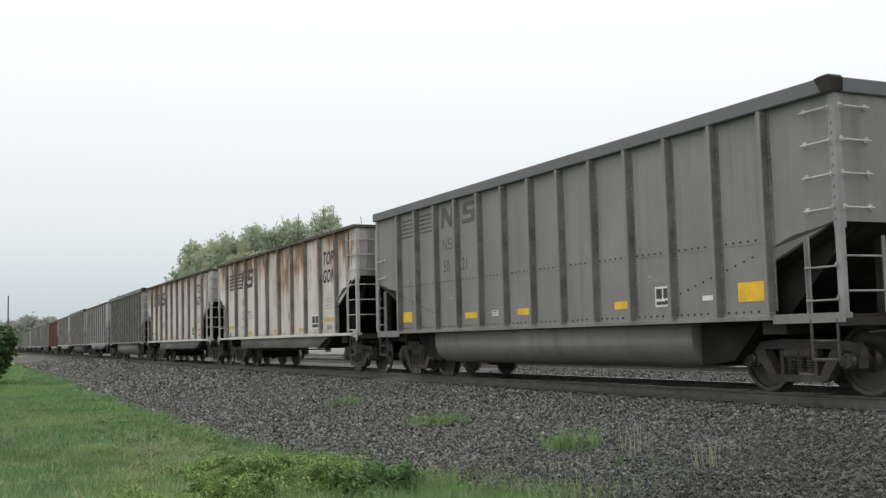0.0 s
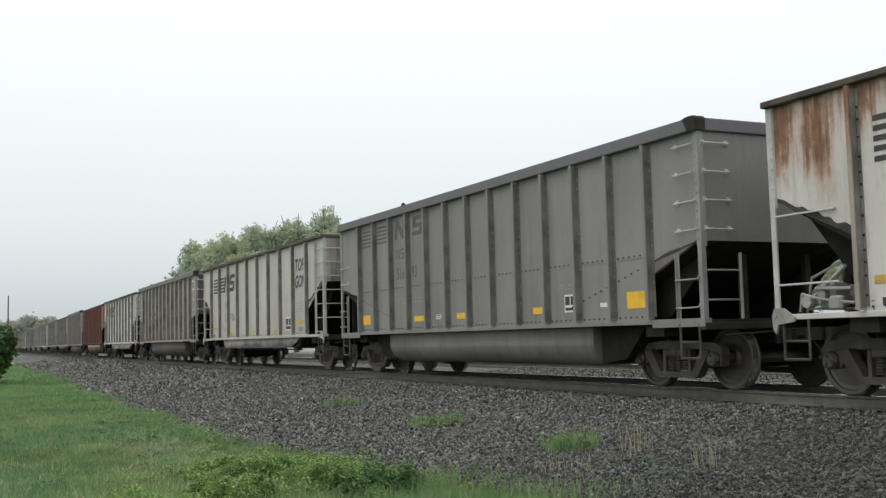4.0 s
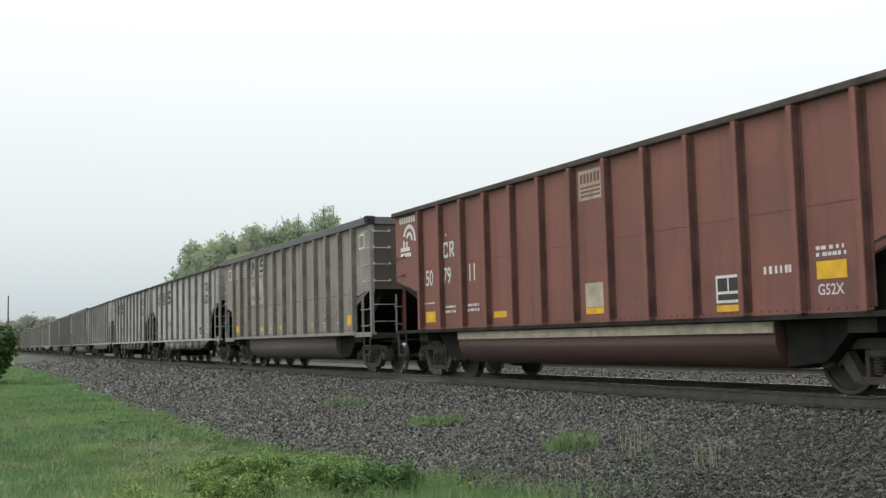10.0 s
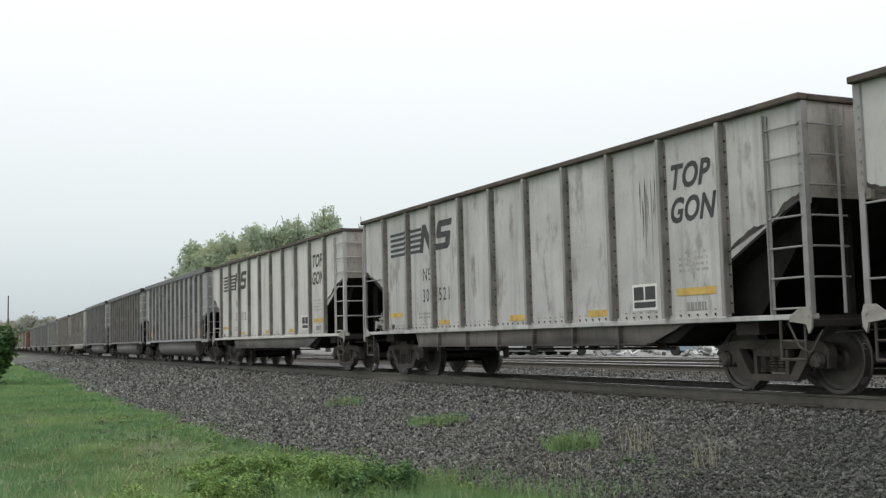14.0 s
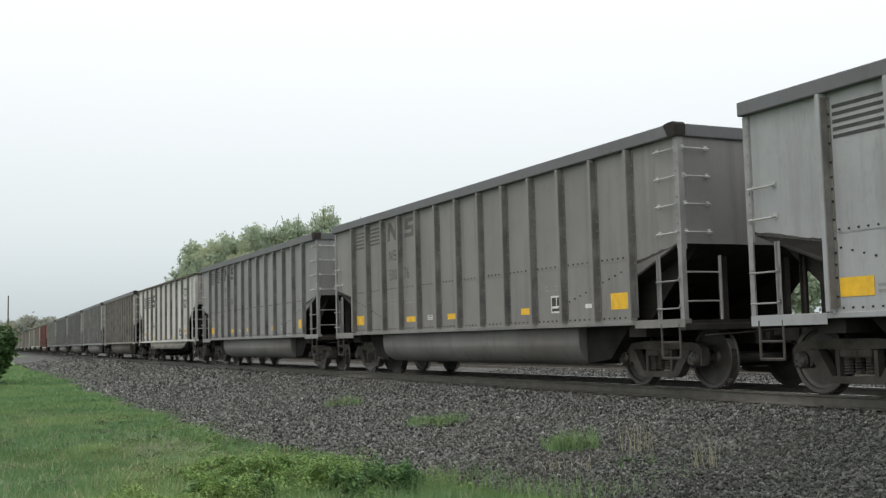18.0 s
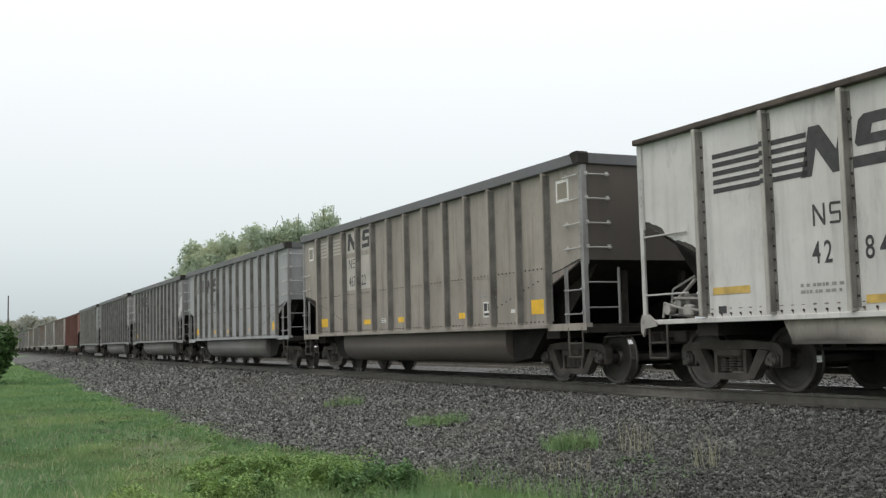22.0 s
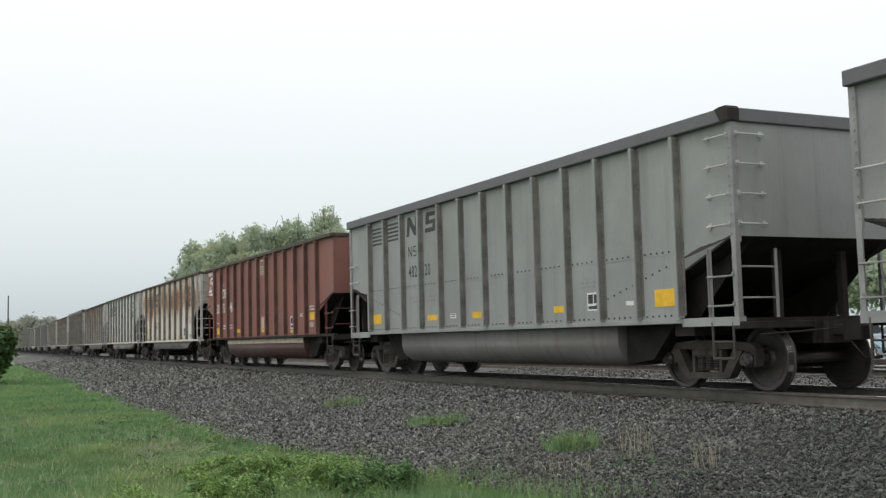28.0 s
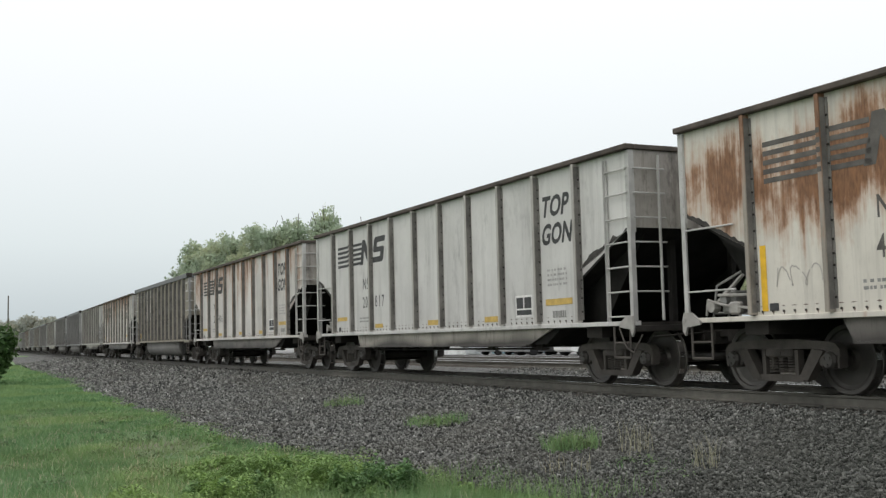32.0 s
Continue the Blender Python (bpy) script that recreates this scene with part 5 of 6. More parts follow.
stones("ballast_stones_distant", -62.0, -30.0, 34000, 0.040, 0.95, 6)


# ---- grass and weeds ----
def blades(name, count, area, low, high, width, material, label, seed, clump=0.6, lean=0.5):
    """Tapered, bent blades of grass over an area given by a function of the random numbers."""
    g = np.random.default_rng(seed)
    pts = area(g, count)
    n = len(pts)
    wave = np.array([noise.noise(Vector((x * clump, y * clump, seed))) for x, y, z in pts])
    h = g.uniform(low, high, n) * (1 + 0.7 * wave)
    a = g.uniform(0, 2 * math.pi, n)
    side = np.stack([np.cos(a), np.sin(a), np.zeros(n)], -1) * (width * g.uniform(0.7, 1.3, n))[:, None]
    b = g.uniform(0, 2 * math.pi, n)
    way = np.stack([np.cos(b), np.sin(b), np.zeros(n)], -1) * (h * g.uniform(0.1, lean, n))[:, None]
    up = np.zeros((n, 3))
    up[:, 2] = h
    v = np.stack([pts - side, pts + side, pts + side * 0.8 + way * 0.35 + up * 0.6, pts - side * 0.8 + way * 0.35 + up * 0.6, pts + way + up], 1)
    k = 5 * np.arange(n)[:, None]
    f = np.concatenate([k + np.array([0, 1, 2]), k + np.array([0, 2, 3]), k + np.array([3, 2, 4])], 1).reshape(-1, 3)
    ob = new(name, scatter_mesh(name, v.reshape(-1, 3), f, material))
    return tagged(ob, label, "grass", "", "stuff")


def verge(x0, x1, near=-11.9, past=0.5):
    """Random places on the grass between the gravel and the eye."""
    def area(g, count):
        out = []
        while len(out) < count:
            x, y = g.uniform(x0, x1), g.uniform(near, -3.0)
            d = line_y(x) - y - toe(x)
            bare = (x + 15.6) ** 2 / 4.0 + (y + 8.35) ** 2 / 0.45 < 1.0 + 0.8 * noise.noise(Vector((x * 2, y * 2, 0)))
            if bare and g.uniform() < 0.82:
                continue
            if d > -past and g.uniform() < 0.15 + 1.2 * (d + past):
                out.append((x, y, ground_z(x, y) - 0.01))
        return np.array(out)
    return area


blades("grass", 70000, verge(-15.0, -7.5), 0.03, 0.085, 0.0035, GRASS, "short bright green grass beside the ballast", 11, 1.1, 1.1)
blades("grass_patches", 52000, verge(-26.0, -15.0), 0.04, 0.10, 0.006, GRASS, "short bright green grass beside the ballast", 16, 0.8, 1.0)
blades("grass_beyond", 36000, verge(-45.0, -26.0), 0.05, 0.12, 0.010, GRASS, "short bright green grass beside the ballast", 12, 0.6, 0.9)
blades("grass_distant", 24000, verge(-95.0, -45.0), 0.06, 0.16, 0.022, GRASS, "short bright green grass beside the ballast", 13, 0.5, 0.9)
blades("verge_grass", 9000, verge(-9.9, -7.4, past=0.55), 0.07, 0.24, 0.0026, GRASS, "fine wispy grass at the edge of the gravel", 15, 1.5, 0.7)
blades("dry_grass", 7000, verge(-24.0, -7.4, past=0.8), 0.04, 0.13, 0.003, STRAW, "pale dry grass stems among the green", 14, 1.3, 0.8)


def leafy(name, spots, material, label, seed, leaf=0.05, thing=False):
    """Leafy weeds: at each spot (x, y, height, spread, leaves) thin stems with many small folded leaves."""
    g = np.random.default_rng(seed)
    verts, faces = [], []
    for x, y, h, r, n in spots:
        z = (bed_z(line_y(x) - y) if line_y(x) - y < toe(x) else ground_z(x, y)) - 0.01
        for i in range(n):
            u = math.sqrt(g.uniform()) * r
            a = g.uniform(0, 2 * math.pi)
            top = h * (1 - 0.6 * (u / r) ** 2) * g.uniform(0.25, 1.0)
            c = np.array([x + u * math.cos(a), y + u * math.sin(a), z + top])
            d = np.array([math.cos(a) + g.normal(0, 0.5), math.sin(a) + g.normal(0, 0.5), g.normal(0.25, 0.4)])
            d /= np.linalg.norm(d)
            s = np.cross(d, (0, 0, 1.0))
            s /= np.linalg.norm(s) + 1e-6
            q = leaf * g.uniform(0.6, 1.5)
            b = len(verts)
            mid_up = np.array([0, 0, q * 0.25])
            verts += [c - d * q, c - s * q * 0.55 + mid_up, c + d * q * 1.2 - mid_up, c + s * q * 0.55 + mid_up]
            faces += [(b, b + 1, b + 2), (b, b + 2, b + 3)]
            if i % 4 == 0:
                b = len(verts)
                verts += [np.array([x + 0.3 * u * math.cos(a), y + 0.3 * u * math.sin(a), z]), np.array([x + 0.3 * u * math.cos(a) + 0.006, y + 0.3 * u * math.sin(a), z]), c]
                faces += [(b, b + 1, b + 2)]
    ob = new(name, scatter_mesh(name, np.array(verts), np.array(faces), material))
    return tagged(ob, label, "weed", "", "" if thing else "stuff")


g = np.random.default_rng(21)
CLUMPS = ((-9.65, -9.27, .22), (-9.84, -8.96, .30), (-9.68, -8.70, .26), (-10.1, -8.4, .26), (-11.0, -8.28, .30), (-10.8, -8.05, .36), (-10.9, -7.78, .36), (-11.7, -7.64, .24),
          (-11.65, -8.0, .24), (-9.8, -8.04, .34), (-9.5, -7.93, .40), (-9.55, -7.68, .40), (-9.6, -7.43, .34), (-10.4, -7.47, .30), (-10.3, -7.74, .32), (-10.25, -7.28, .30),
          (-11.2, -8.55, .18), (-12.1, -8.1, .16), (-11.4, -7.2, .18), (-9.1, -7.5, .28))
BUSHY = ((-9.35, -7.55, 0.34, 0.26), (-9.75, -7.30, 0.30, 0.24), (-9.20, -7.95, 0.30, 0.22), (-10.0, -8.0, 0.24, 0.22), (-9.6, -8.75, 0.26, 0.20), (-11.1, -7.75, 0.20, 0.28), (-10.2, -9.0, 0.16, 0.2))
spots = []
for x, y, h in CLUMPS:
    for i in range(4):
        spots.append((x - 0.1 + g.normal(0, 0.22), y - 0.14 + g.normal(0, 0.2), h * g.uniform(0.4, 0.95), g.uniform(0.10, 0.26), 300))
leafy("leafy_weeds", spots, HERB, "low leafy bright green weeds at the edge of the gravel", 22, 0.020)
DEEP = leaf_material("deep_green_leaves", (0.055, 0.145, 0.052), (0.150, 0.275, 0.105))
for i, (x, y, h, r) in enumerate(BUSHY):
    spots = [(x + g.normal(0, r * 0.55), y + g.normal(0, r * 0.55), h * g.uniform(0.55, 1.1), r * g.uniform(0.35, 0.6), 260) for j in range(7)]
    leafy("leafy_weed", spots, DEEP, "dense dark green leafy weed at the gravel edge", 150 + i, 0.024, True)
spots = [(g.uniform(-34, -9), 0, 0.10, 0.16, 30) for i in range(90)]
spots = [(x, line_y(x) - toe(x) - abs(g.normal(0.2, 0.5)), h, r, n) for x, y, h, r, n in spots]
leafy("low_weeds", spots, HERB, "scattered low green weeds along the gravel edge", 23, 0.030)
spots = []
while len(spots) < 110:
    x, y = g.uniform(-26, -8.5), g.uniform(-11.5, -5.5)
    d = line_y(x) - y - toe(x)
    if -0.2 < d < 4.5 and g.uniform() < 1.1 - 0.2 * d:
        spots.append((x, y, g.uniform(0.05, 0.13), g.uniform(0.10, 0.30), 110))
leafy("low_clover", spots, WEED, "patches of low dull green weeds in the grass", 25, 0.018)
for i, (x, y, h, r, n) in enumerate(((-14.6, -4.35, 0.16, 0.34, 170), (-15.4, -4.25, 0.14, 0.26, 110), (-10.6, -4.60, 0.22, 0.24, 190), (-20.0, -3.85, 0.20, 0.34, 110),
                                     (-9.2, -4.7, 0.10, 0.3, 60), (-8.3, -5.0, 0.07, 0.3, 45))):
    leafy("weed_tuft", [(x, y, h, r, n)], WEED, "small green weed growing in the grey ballast", 30 + i, 0.026, True)


def tuft(x, y, r):
    def area(g, count):
        a, u = g.uniform(0, 2 * math.pi, count), r * np.sqrt(g.uniform(0, 1, count))
        px, py = x + u * np.cos(a), y + u * np.sin(a)
        return np.stack([px, py, np.array([bed_z(line_y(p) - q) - 0.01 for p, q in zip(px, py)])], -1)
    return area


for i, (x, y, r, m, n, hi) in enumerate(((-14.8, -4.32, 0.5, GRASS, 260, 0.20), (-10.6, -4.62, 0.34, GRASS, 260, 0.26), (-20.0, -3.85, 0.42, GRASS, 160, 0.22), (-9.75, -4.35, 0.22, STRAW, 34, 0.38),
                                         (-8.35, -4.55, 0.16, STRAW, 30, 0.48), (-9.2, -5.6, 0.3, STRAW, 30, 0.2), (-8.9, -4.8, 0.5, GRASS, 70, 0.10))):
    b = blades("dry_weed" if m is STRAW else "grass_tuft", n, tuft(x, y, r), hi * 0.5, hi, 0.0028 if m is STRAW else 0.0045, m, "dry pale weed stalks in the ballast" if m is STRAW else "tuft of green grass in the grey ballast", 40 + i, 1.0, 0.6)
    b["kind"], b["category"] = "", "weed"


# ---- trees ----
def foliage(centre, radii, clumps, per, leaf, seed, lift=0.0):
    """Leaf clumps on and inside an uneven ellipsoid; returns vertices and quads."""
    g = np.random.default_rng(seed)
    d = g.normal(size=(clumps, 3))
    d /= np.linalg.norm(d, axis=1)[:, None]
    k = np.array([noise.noise(Vector(tuple(v * 1.7)) + Vector((seed, 0, 0))) for v in d])
    rad = (0.85 + 0.34 * k) * g.uniform(0.25, 1.0, clumps) ** 0.4
    c = np.array(centre) + d * rad[:, None] * np.array(radii)
    p = np.repeat(c, per, 0) + g.normal(0, leaf * 1.7, (clumps * per, 3))
    n = len(p)
    m = turned(g, n)
    s = leaf * g.uniform(0.5, 1.2, n)
    quad = np.array([(-1, -0.6, 0), (1, -0.6, 0), (1, 0.6, 0.2), (-1, 0.6, 0.2)], float)
    v = np.einsum("nij,kj->nki", m, quad) * s[:, None, None] + p[:, None, :]
    return v.reshape(-1, 3), np.arange(4 * n).reshape(-1, 4)


def tree(x, y, height, spread, leaf, clumps, per, material, seed, label, bare=0, name="tree"):
    g = random.Random(seed)
    t = new(name)
    t.matrix_basis = Matrix.Translation((x, y, -0.55))
    tagged(t, label, "tree" if name == "tree" else name)
    bm = bmesh.new()
    r = height * 0.02
    pts = [Vector((0, 0, -0.1)), Vector((g.uniform(-.2, .2), g.uniform(-.2, .2), height * 0.3)), Vector((g.uniform(-.5, .5), g.uniform(-.5, .5), height * 0.62)), Vector((g.uniform(-.6, .6), g.uniform(-.6, .6), height * 0.9))]
    for i, (a, b) in enumerate(zip(pts, pts[1:])):
        q = Matrix.Translation((a + b) / 2) @ (b - a).to_track_quat("Z", "Y").to_matrix().to_4x4()
        bmesh.ops.create_cone(bm, cap_ends=True, segments=8, radius1=r * (1 - 0.3 * i), radius2=r * (0.7 - 0.3 * i) + 0.01, depth=(b - a).length, matrix=q)
    part("trunk", bm, BARK, t)
    lobes = []
    for i in range(6):
        a = 2 * math.pi * i / 6 + g.uniform(-0.4, 0.4)
        z = height * g.uniform(0.42, 0.74)
        e = Vector((math.cos(a) * spread * g.uniform(0.35, 0.62), math.sin(a) * spread * g.uniform(0.35, 0.62), z))
        bm = bmesh.new()
        s = Vector((0, 0, z - height * 0.16))
        q = Matrix.Translation((s + e) / 2) @ (e - s).to_track_quat("Z", "Y").to_matrix().to_4x4()
        bmesh.ops.create_cone(bm, cap_ends=True, segments=6, radius1=r * 0.4, radius2=r * 0.12, depth=(e - s).length, matrix=q)
        part("limb", bm, BARK, t)
        lobes.append(e)
    lobes.append(Vector((0, 0, height * 0.80)))
    vs, fs, n = [], [], 0
    for i, e in enumerate(lobes):
        v, f = foliage(e, (spread * 0.48, spread * 0.48, height * (0.20 if name == "tree" else 0.38)), clumps // 7, per, leaf, seed * 10 + i)
        vs.append(v)
        fs.append(f + n)
        n += len(v)
    crown = new("crown", scatter_mesh("crown", np.concatenate(vs), np.concatenate(fs), material))
    crown.parent = t
    for i in range(bare):
        bm = bmesh.new()
        a = g.uniform(0, 6.28)
        b = Vector((math.cos(a) * spread * g.uniform(0.1, 0.5), math.sin(a) * spread * g.uniform(0.1, 0.5), height * g.uniform(0.95, 1.05)))
        rod(bm, (b.x * 0.2, b.y * 0.2, height * 0.70), b, 0.035, 5)
        part("bare_branch", bm, BARK, t)
    return t


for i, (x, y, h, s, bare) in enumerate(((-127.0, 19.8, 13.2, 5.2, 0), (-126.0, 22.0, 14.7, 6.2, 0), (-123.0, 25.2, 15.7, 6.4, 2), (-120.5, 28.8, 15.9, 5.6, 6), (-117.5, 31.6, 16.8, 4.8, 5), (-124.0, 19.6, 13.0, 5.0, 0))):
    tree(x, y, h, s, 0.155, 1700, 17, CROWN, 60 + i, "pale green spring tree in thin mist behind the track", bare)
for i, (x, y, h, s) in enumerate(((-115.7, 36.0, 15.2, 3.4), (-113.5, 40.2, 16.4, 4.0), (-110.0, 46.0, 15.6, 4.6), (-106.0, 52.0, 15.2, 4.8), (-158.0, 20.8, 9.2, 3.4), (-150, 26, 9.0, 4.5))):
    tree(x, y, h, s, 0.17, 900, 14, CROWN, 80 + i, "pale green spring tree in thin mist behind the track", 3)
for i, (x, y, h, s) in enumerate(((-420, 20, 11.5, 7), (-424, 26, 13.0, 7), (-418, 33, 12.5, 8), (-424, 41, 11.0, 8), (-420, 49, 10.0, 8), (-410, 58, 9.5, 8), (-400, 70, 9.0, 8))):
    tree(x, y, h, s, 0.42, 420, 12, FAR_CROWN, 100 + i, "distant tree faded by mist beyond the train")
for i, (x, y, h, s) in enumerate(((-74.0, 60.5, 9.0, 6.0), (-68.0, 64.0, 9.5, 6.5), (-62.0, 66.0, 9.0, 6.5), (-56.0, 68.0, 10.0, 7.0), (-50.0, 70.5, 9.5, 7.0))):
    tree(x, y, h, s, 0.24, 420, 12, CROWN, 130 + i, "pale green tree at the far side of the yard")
tree(-46.0, -9.62, 2.3, 1.9, 0.075, 1300, 14, BUSH, 120, "dense dark green bush on the grass", 0, "bush")

# ---- pole ----
pole = new("utility_pole")
pole.matrix_basis = Matrix.Translation((-200.0, 2.95, -0.6))
tagged(pole, "thin weathered wooden utility pole beside the track", "pole")
bm = bmesh.new()
bmesh.ops.create_cone(bm, cap_ends=True, segments=10, radius1=0.15, radius2=0.10, depth=10.7, matrix=Matrix.Translation((0, 0, 5.3)))
part("post", bm, BARK, pole)

# ---- the yard across the tracks ----
YARD = plain("pale_yard_gravel", (0.27, 0.27, 0.26), 0.9, var=0.3, scale=0.6, bump=0.5)
verts, faces = [], []
yx = [-260, -200, -160, -120, -90, -70, -50, -30, -10, 10, 40]
for x in yx:
    for e in (15.2, 22.0, 34.0, 60.0):
        verts.append((x, line_y(x) + e, -0.46))
for i in range(len(yx) - 1):
    for j in range(3):
        faces.append((i * 4 + j, i * 4 + 4 + j, i * 4 + 5 + j, i * 4 + 1 + j))
me = bpy.data.meshes.new("yard")
me.from_pydata(verts, [], faces)
me.materials.append(YARD)
tagged(new("yard", me), "pale gravel yard across the tracks", "yard", "", "structure")

GLASS = plain("dark_car_glass", (0.03, 0.035, 0.04), 0.12, var=0.1)
TYRE = plain("black_rubber", (0.02, 0.02, 0.02), 0.85, var=0.2)
CARPAINT = {"white": plain("white_car_enamel", (0.75, 0.75, 0.74), 0.3, var=0.06), "red": plain("red_car_enamel", (0.42, 0.04, 0.035), 0.3, var=0.1),
            "blue": plain("blue_car_enamel", (0.25, 0.32, 0.40), 0.3, var=0.1), "silver": plain("silver_car_enamel", (0.45, 0.46, 0.47), 0.3, 0.4, var=0.06),
            "black": plain("black_car_enamel", (0.03, 0.03, 0.03), 0.3, var=0.1)}


def parked_car(x, y, turn, coat):
    c = new("parked_car")
    c.matrix_basis = pose(x, y, -0.46, 0, 0, turn)
    tagged(c, coat + " saloon car parked on the pale gravel yard", "car", "cars in the yard")
    bm = bmesh.new()
    prism(bm, [(-2.2, 0.35), (-2.25, 0.62), (-2.1, 0.92), (-1.5, 0.98), (0.8, 0.96), (1.9, 0.80), (2.2, 0.62), (2.2, 0.35), (1.9, 0.25), (-1.9, 0.25)], -0.88, 0.88)
    bmesh.ops.bevel(bm, geom=bm.edges[:], offset=0.05, segments=1, affect="EDGES")
    part("body", bm, CARPAINT[coat], c)
    bm = bmesh.new()
    prism(bm, [(-1.75, 0.97), (-1.15, 1.38), (0.15, 1.38), (0.95, 0.96)], -0.76, 0.76)
    part("windows", bm, GLASS, c)
    bm = bmesh.new()
    prism(bm, [(-1.2, 1.385), (-1.05, 1.45), (0.05, 1.45), (0.2, 1.385)], -0.72, 0.72)
    part("roof", bm, CARPAINT[coat], c)
    for wx in (-1.35, 1.35):
        for wy in (-0.80, 0.80):
            bm = bmesh.new()
            lathe(bm, [(-0.1, 0.2), (-0.1, 0.31), (0.1, 0.31), (0.1, 0.2)], 16)
            part("wheel", bm, TYRE, c).location = (wx, wy, 0.31)
    for wy in (-0.6, 0.6):
        bm = bmesh.new()
        box(bm, 2.17, 2.235, wy - 0.16, wy + 0.16, 0.62, 0.76)
        part("headlight", bm, CARPAINT["silver"], c)


for x, y, turn, coat in ((-66.0, 26.2, 95, "silver"), (-63.4, 26.6, 96, "white"), (-60.8, 26.0, 92, "silver"), (-58.2, 26.6, 95, "black"), (-55.6, 26.2, 94, "white"), (-46.5, 27.6, 20, "blue"),
                         (-44.0, 33.6, 95, "white"), (-41.2, 34.0, 96, "silver"), (-38.0, 34.2, 80, "blue"), (-34.6, 33.0, 95, "white"), (-52.5, 33.0, 95, "silver"), (-31.0, 33.0, 90, "red")):
    parked_car(x, y, turn, coat)

SCRAP = {"white": plain("chipped_white_sheet", (0.66, 0.67, 0.66), 0.6, var=0.35, scale=2), "blue": plain("pale_blue_sheet", (0.30, 0.45, 0.52), 0.6, var=0.3, scale=2),
         "grey": plain("dull_zinc_sheet", (0.28, 0.28, 0.27), 0.5, 0.4, var=0.35, scale=2), "rust": plain("rusty_scrap_iron", (0.20, 0.13, 0.09), 0.85, var=0.5, scale=2)}


def scrap_pile(x, y, wide, high, coat, seed):
    """A low heap of bent sheets, pipes and broken castings."""
    g = random.Random(seed)
    pile = new("scrap_pile")
    pile.matrix_basis = Matrix.Translation((x, y, -0.46))
    tagged(pile, "low heap of %s scrap metal on the pale yard" % {"white": "whitish", "blue": "pale blue", "grey": "dull grey", "rust": "rusty brown"}[coat], "scrap heap", "scrap heaps in the yard")
    for name, c, n in (("sheets", coat, 13), ("pipes", "grey" if coat != "grey" else "white", 9), ("broken_iron", "grey" if coat != "rust" else coat, 4)):
        bm = bmesh.new()
        for i in range(n):
            a, u = g.uniform(0, 6.28), g.uniform(0, 1) ** 0.7
            c0 = Vector((math.cos(a) * u * wide, math.sin(a) * u * wide * 0.6, 0.05 + high * (1 - u) * g.uniform(0.3, 1.0)))
            if name == "pipes":
                d = Vector((g.uniform(-1, 1), g.uniform(-0.6, 0.6), g.uniform(0.0, 0.7))) * g.uniform(0.3, 0.7)
                rod(bm, c0, c0 + d, g.uniform(0.03, 0.06), 6)
            else:
                k = len(bm.verts)
                p, q = g.uniform(0.10, 0.34), g.uniform(0.06, 0.2)
                box(bm, -p, p, -q, q, 0, 0.03 if name == "sheets" else 0.16)
                bm.verts.ensure_lookup_table()
                turn = Matrix.Translation(c0) @ Euler((g.uniform(-0.9, 0.9), g.uniform(-0.9, 0.9), g.uniform(0, 6))).to_matrix().to_4x4()
                for v in bm.verts[k:]:
                    v.co = turn @ v.co
        part(name, bm, SCRAP[c], pile)["kind"] = "stuff"


for i, (x, y, w, h, coat) in enumerate(((-43.6, 25.0, 1.2, 0.8, "white"), (-41.2, 25.4, 0.9, 0.6, "grey"), (-39.4, 24.2, 1.1, 0.9, "white"), (-36.2, 23.9, 0.7, 0.8, "white"), (-37.6, 26.4, 1.3, 0.9, "grey"),
                                        (-33.2, 26.0, 1.3, 0.9, "blue"), (-34.4, 27.0, 0.9, 0.4, "rust"), (-49.0, 25.5, 1.4, 0.8, "grey"), (-52.0, 25.2, 1.3, 0.7, "white"), (-30.6, 26.4, 1.2, 0.7, "white"))):
    scrap_pile(x, y, w, h, coat, 200 + i)


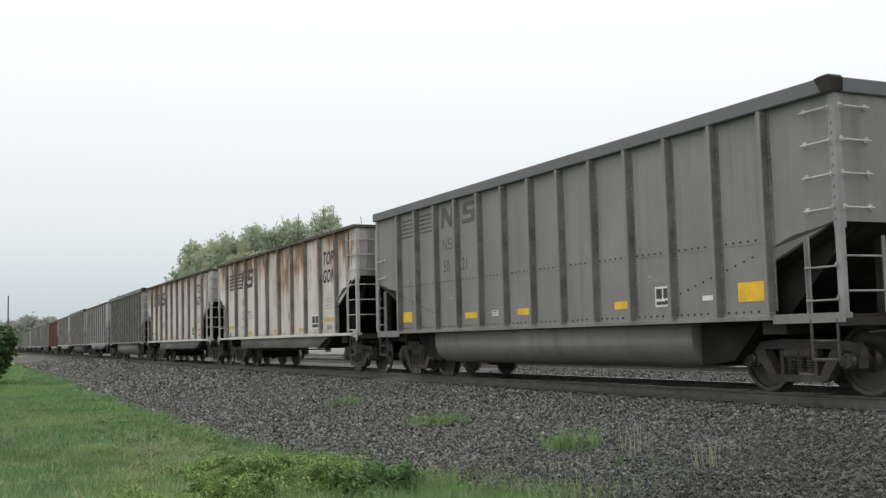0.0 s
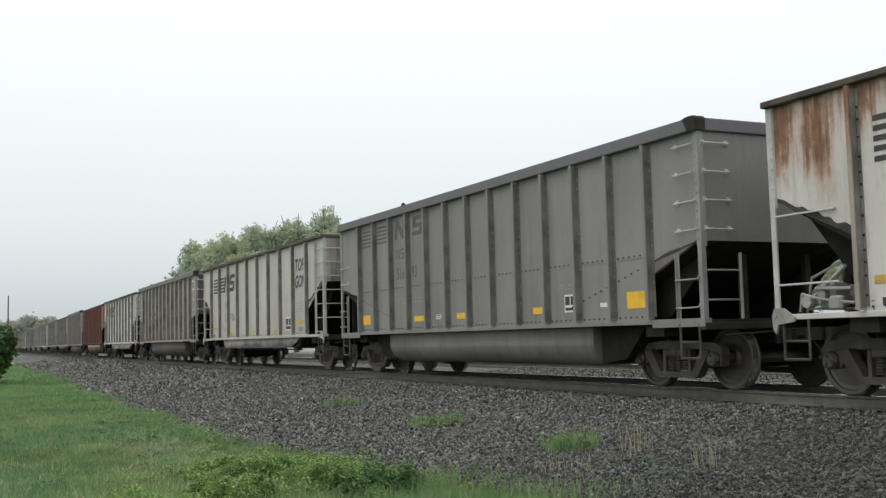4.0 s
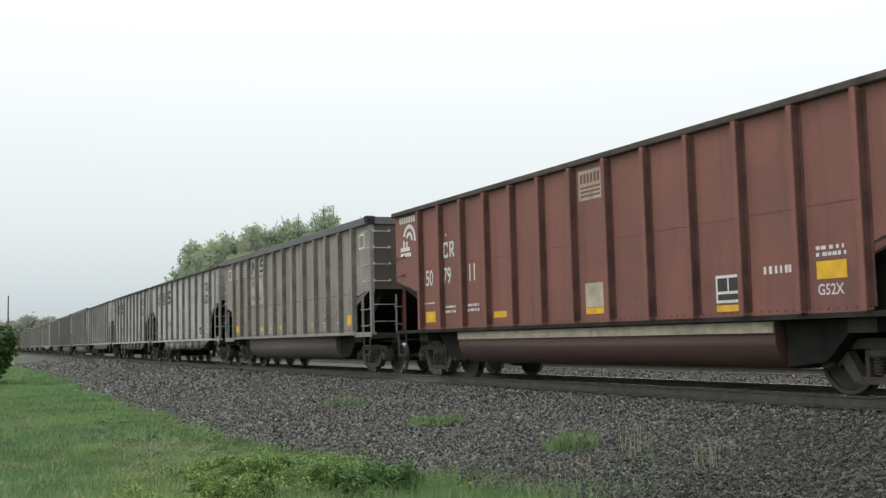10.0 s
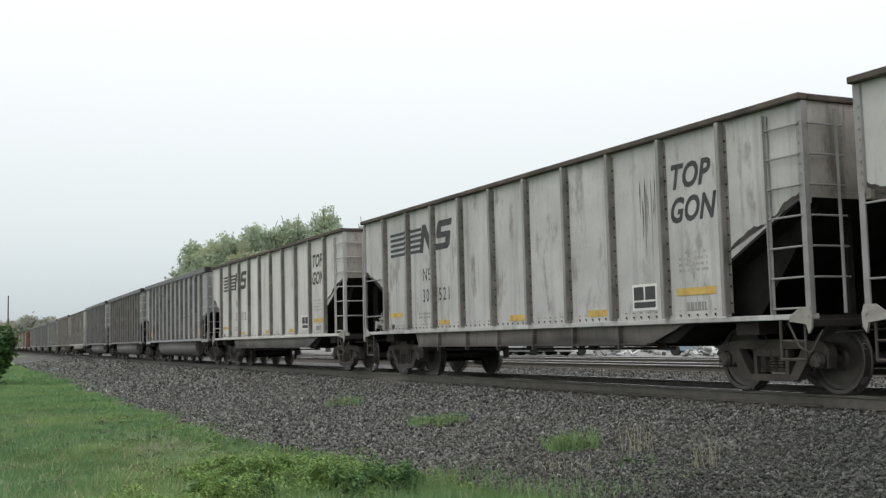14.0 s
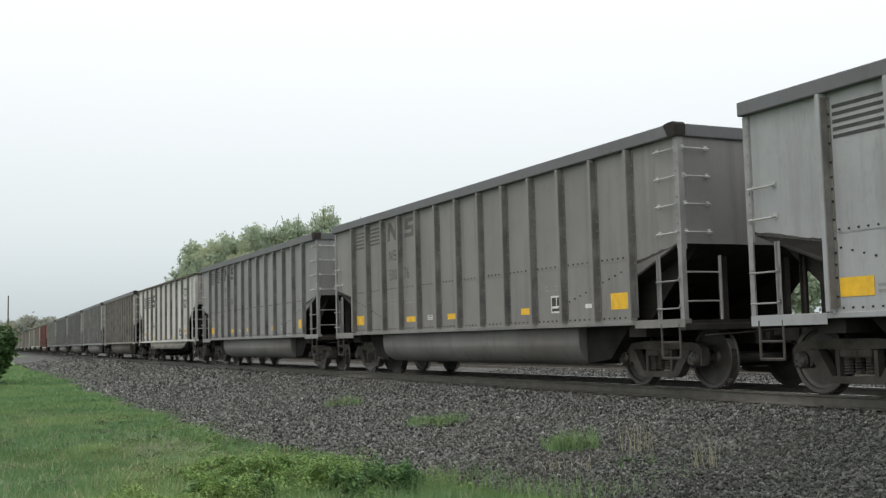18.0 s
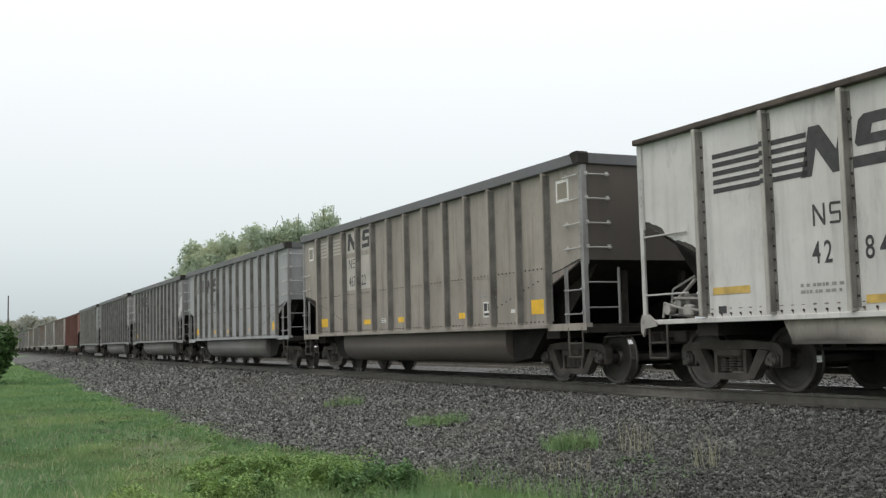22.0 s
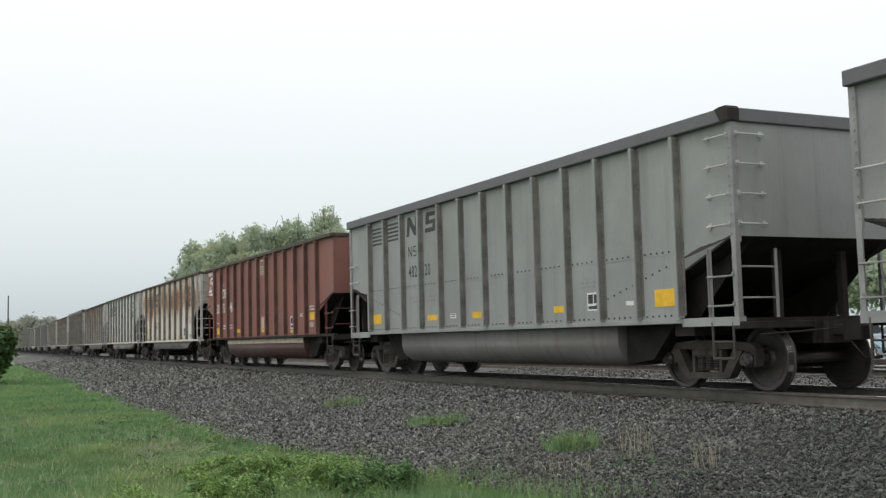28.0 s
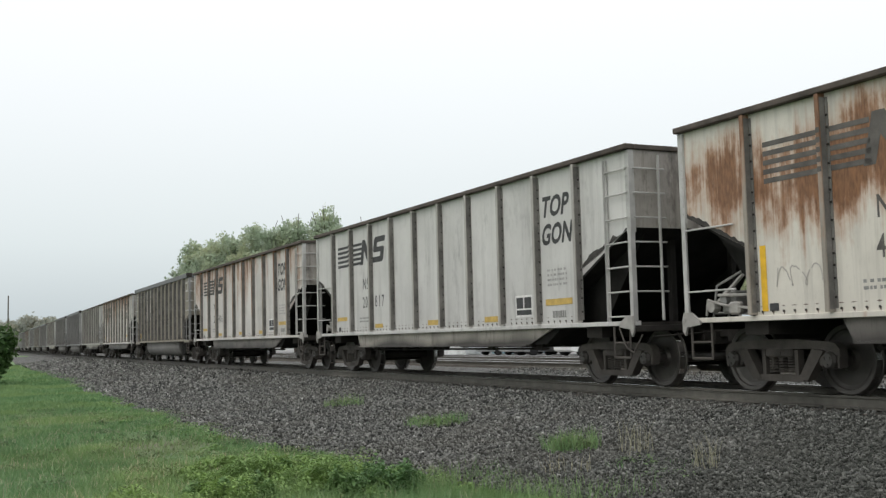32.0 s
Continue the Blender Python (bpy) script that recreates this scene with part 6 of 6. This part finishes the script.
def storage_box(x, y, turn, size, material, label):
    """A steel container with corrugated sides, corner posts and two end doors."""
    c = new("storage_container")
    c.matrix_basis = pose(x, y, -0.46, 0, 0, turn)
    tagged(c, label, "container")
    lx, ly, h = size[0] / 2, size[1] / 2, size[2]
    bm = bmesh.new()
    n = max(6, int(size[0] / 0.28))
    for s in (-1, 1):
        pts = [(-lx + 2 * lx * i / n, s * (ly - (0.04 if i % 2 else 0.0))) for i in range(n + 1)]
        prism(bm, pts + [(p[0], s * (ly - 0.08)) for p in pts[::-1]], 0.12, h - 0.08, "z")
    box(bm, -lx, lx, -ly, ly, h - 0.08, h)
    box(bm, -lx, lx, -ly, ly, 0.04, 0.12)
    part("body", bm, material, c)
    for sx in (-1, 1):
        for sy in (-1, 1):
            bm = bmesh.new()
            box(bm, sx * lx - 0.06, sx * lx + 0.06, sy * ly - 0.06, sy * ly + 0.06, 0, h + 0.01)
            part("corner_post", bm, material, c)
    for s in (-1, 1):
        bm = bmesh.new()
        box(bm, lx - 0.05, lx - 0.01, min(0, s * (ly - 0.07)) + 0.01, max(0, s * (ly - 0.07)) - 0.01, 0.14, h - 0.1)
        part("door", bm, material, c)


storage_box(-73.0, 25.6, 8, (6.0, 2.4, 2.5), SCRAP["white"], "white steel storage container at the edge of the yard")
storage_box(-69.0, 28.6, 8, (5.0, 2.4, 2.4), SCRAP["blue"], "pale blue-green steel container in the yard")
storage_box(-38.4, 25.6, 30, (1.5, 1.2, 1.3), CREAM, "small beige steel bin among the scrap")


def motions():
    """The train rolls past at a steady speed; the wheels turn with it."""
    for car, start in CARS:
        rows = []
        for t in range(33):
            x = start + SPEED * t
            rows.append((float(t), pose(x, line_y(x), 0, 0, 0, line_turn(x))))
        walk(car, rows)
    first = {}
    for w, s in WHEELSETS:
        if s not in first:
            turn = math.degrees(SPEED / FPS / WHEEL_R)
            walk(w, [(f / FPS, pose(s * 0.889, 0, WHEEL_R, 0, (turn * f) % 360, 0)) for f in range(int(32 * FPS) + 1)])
            first[s] = w.animation_data
        else:
            w.rotation_mode = "QUATERNION"
            w.animation_data_create()
            w.animation_data.action = first[s].action
            w.animation_data.action_slot = first[s].action_slot


motions()
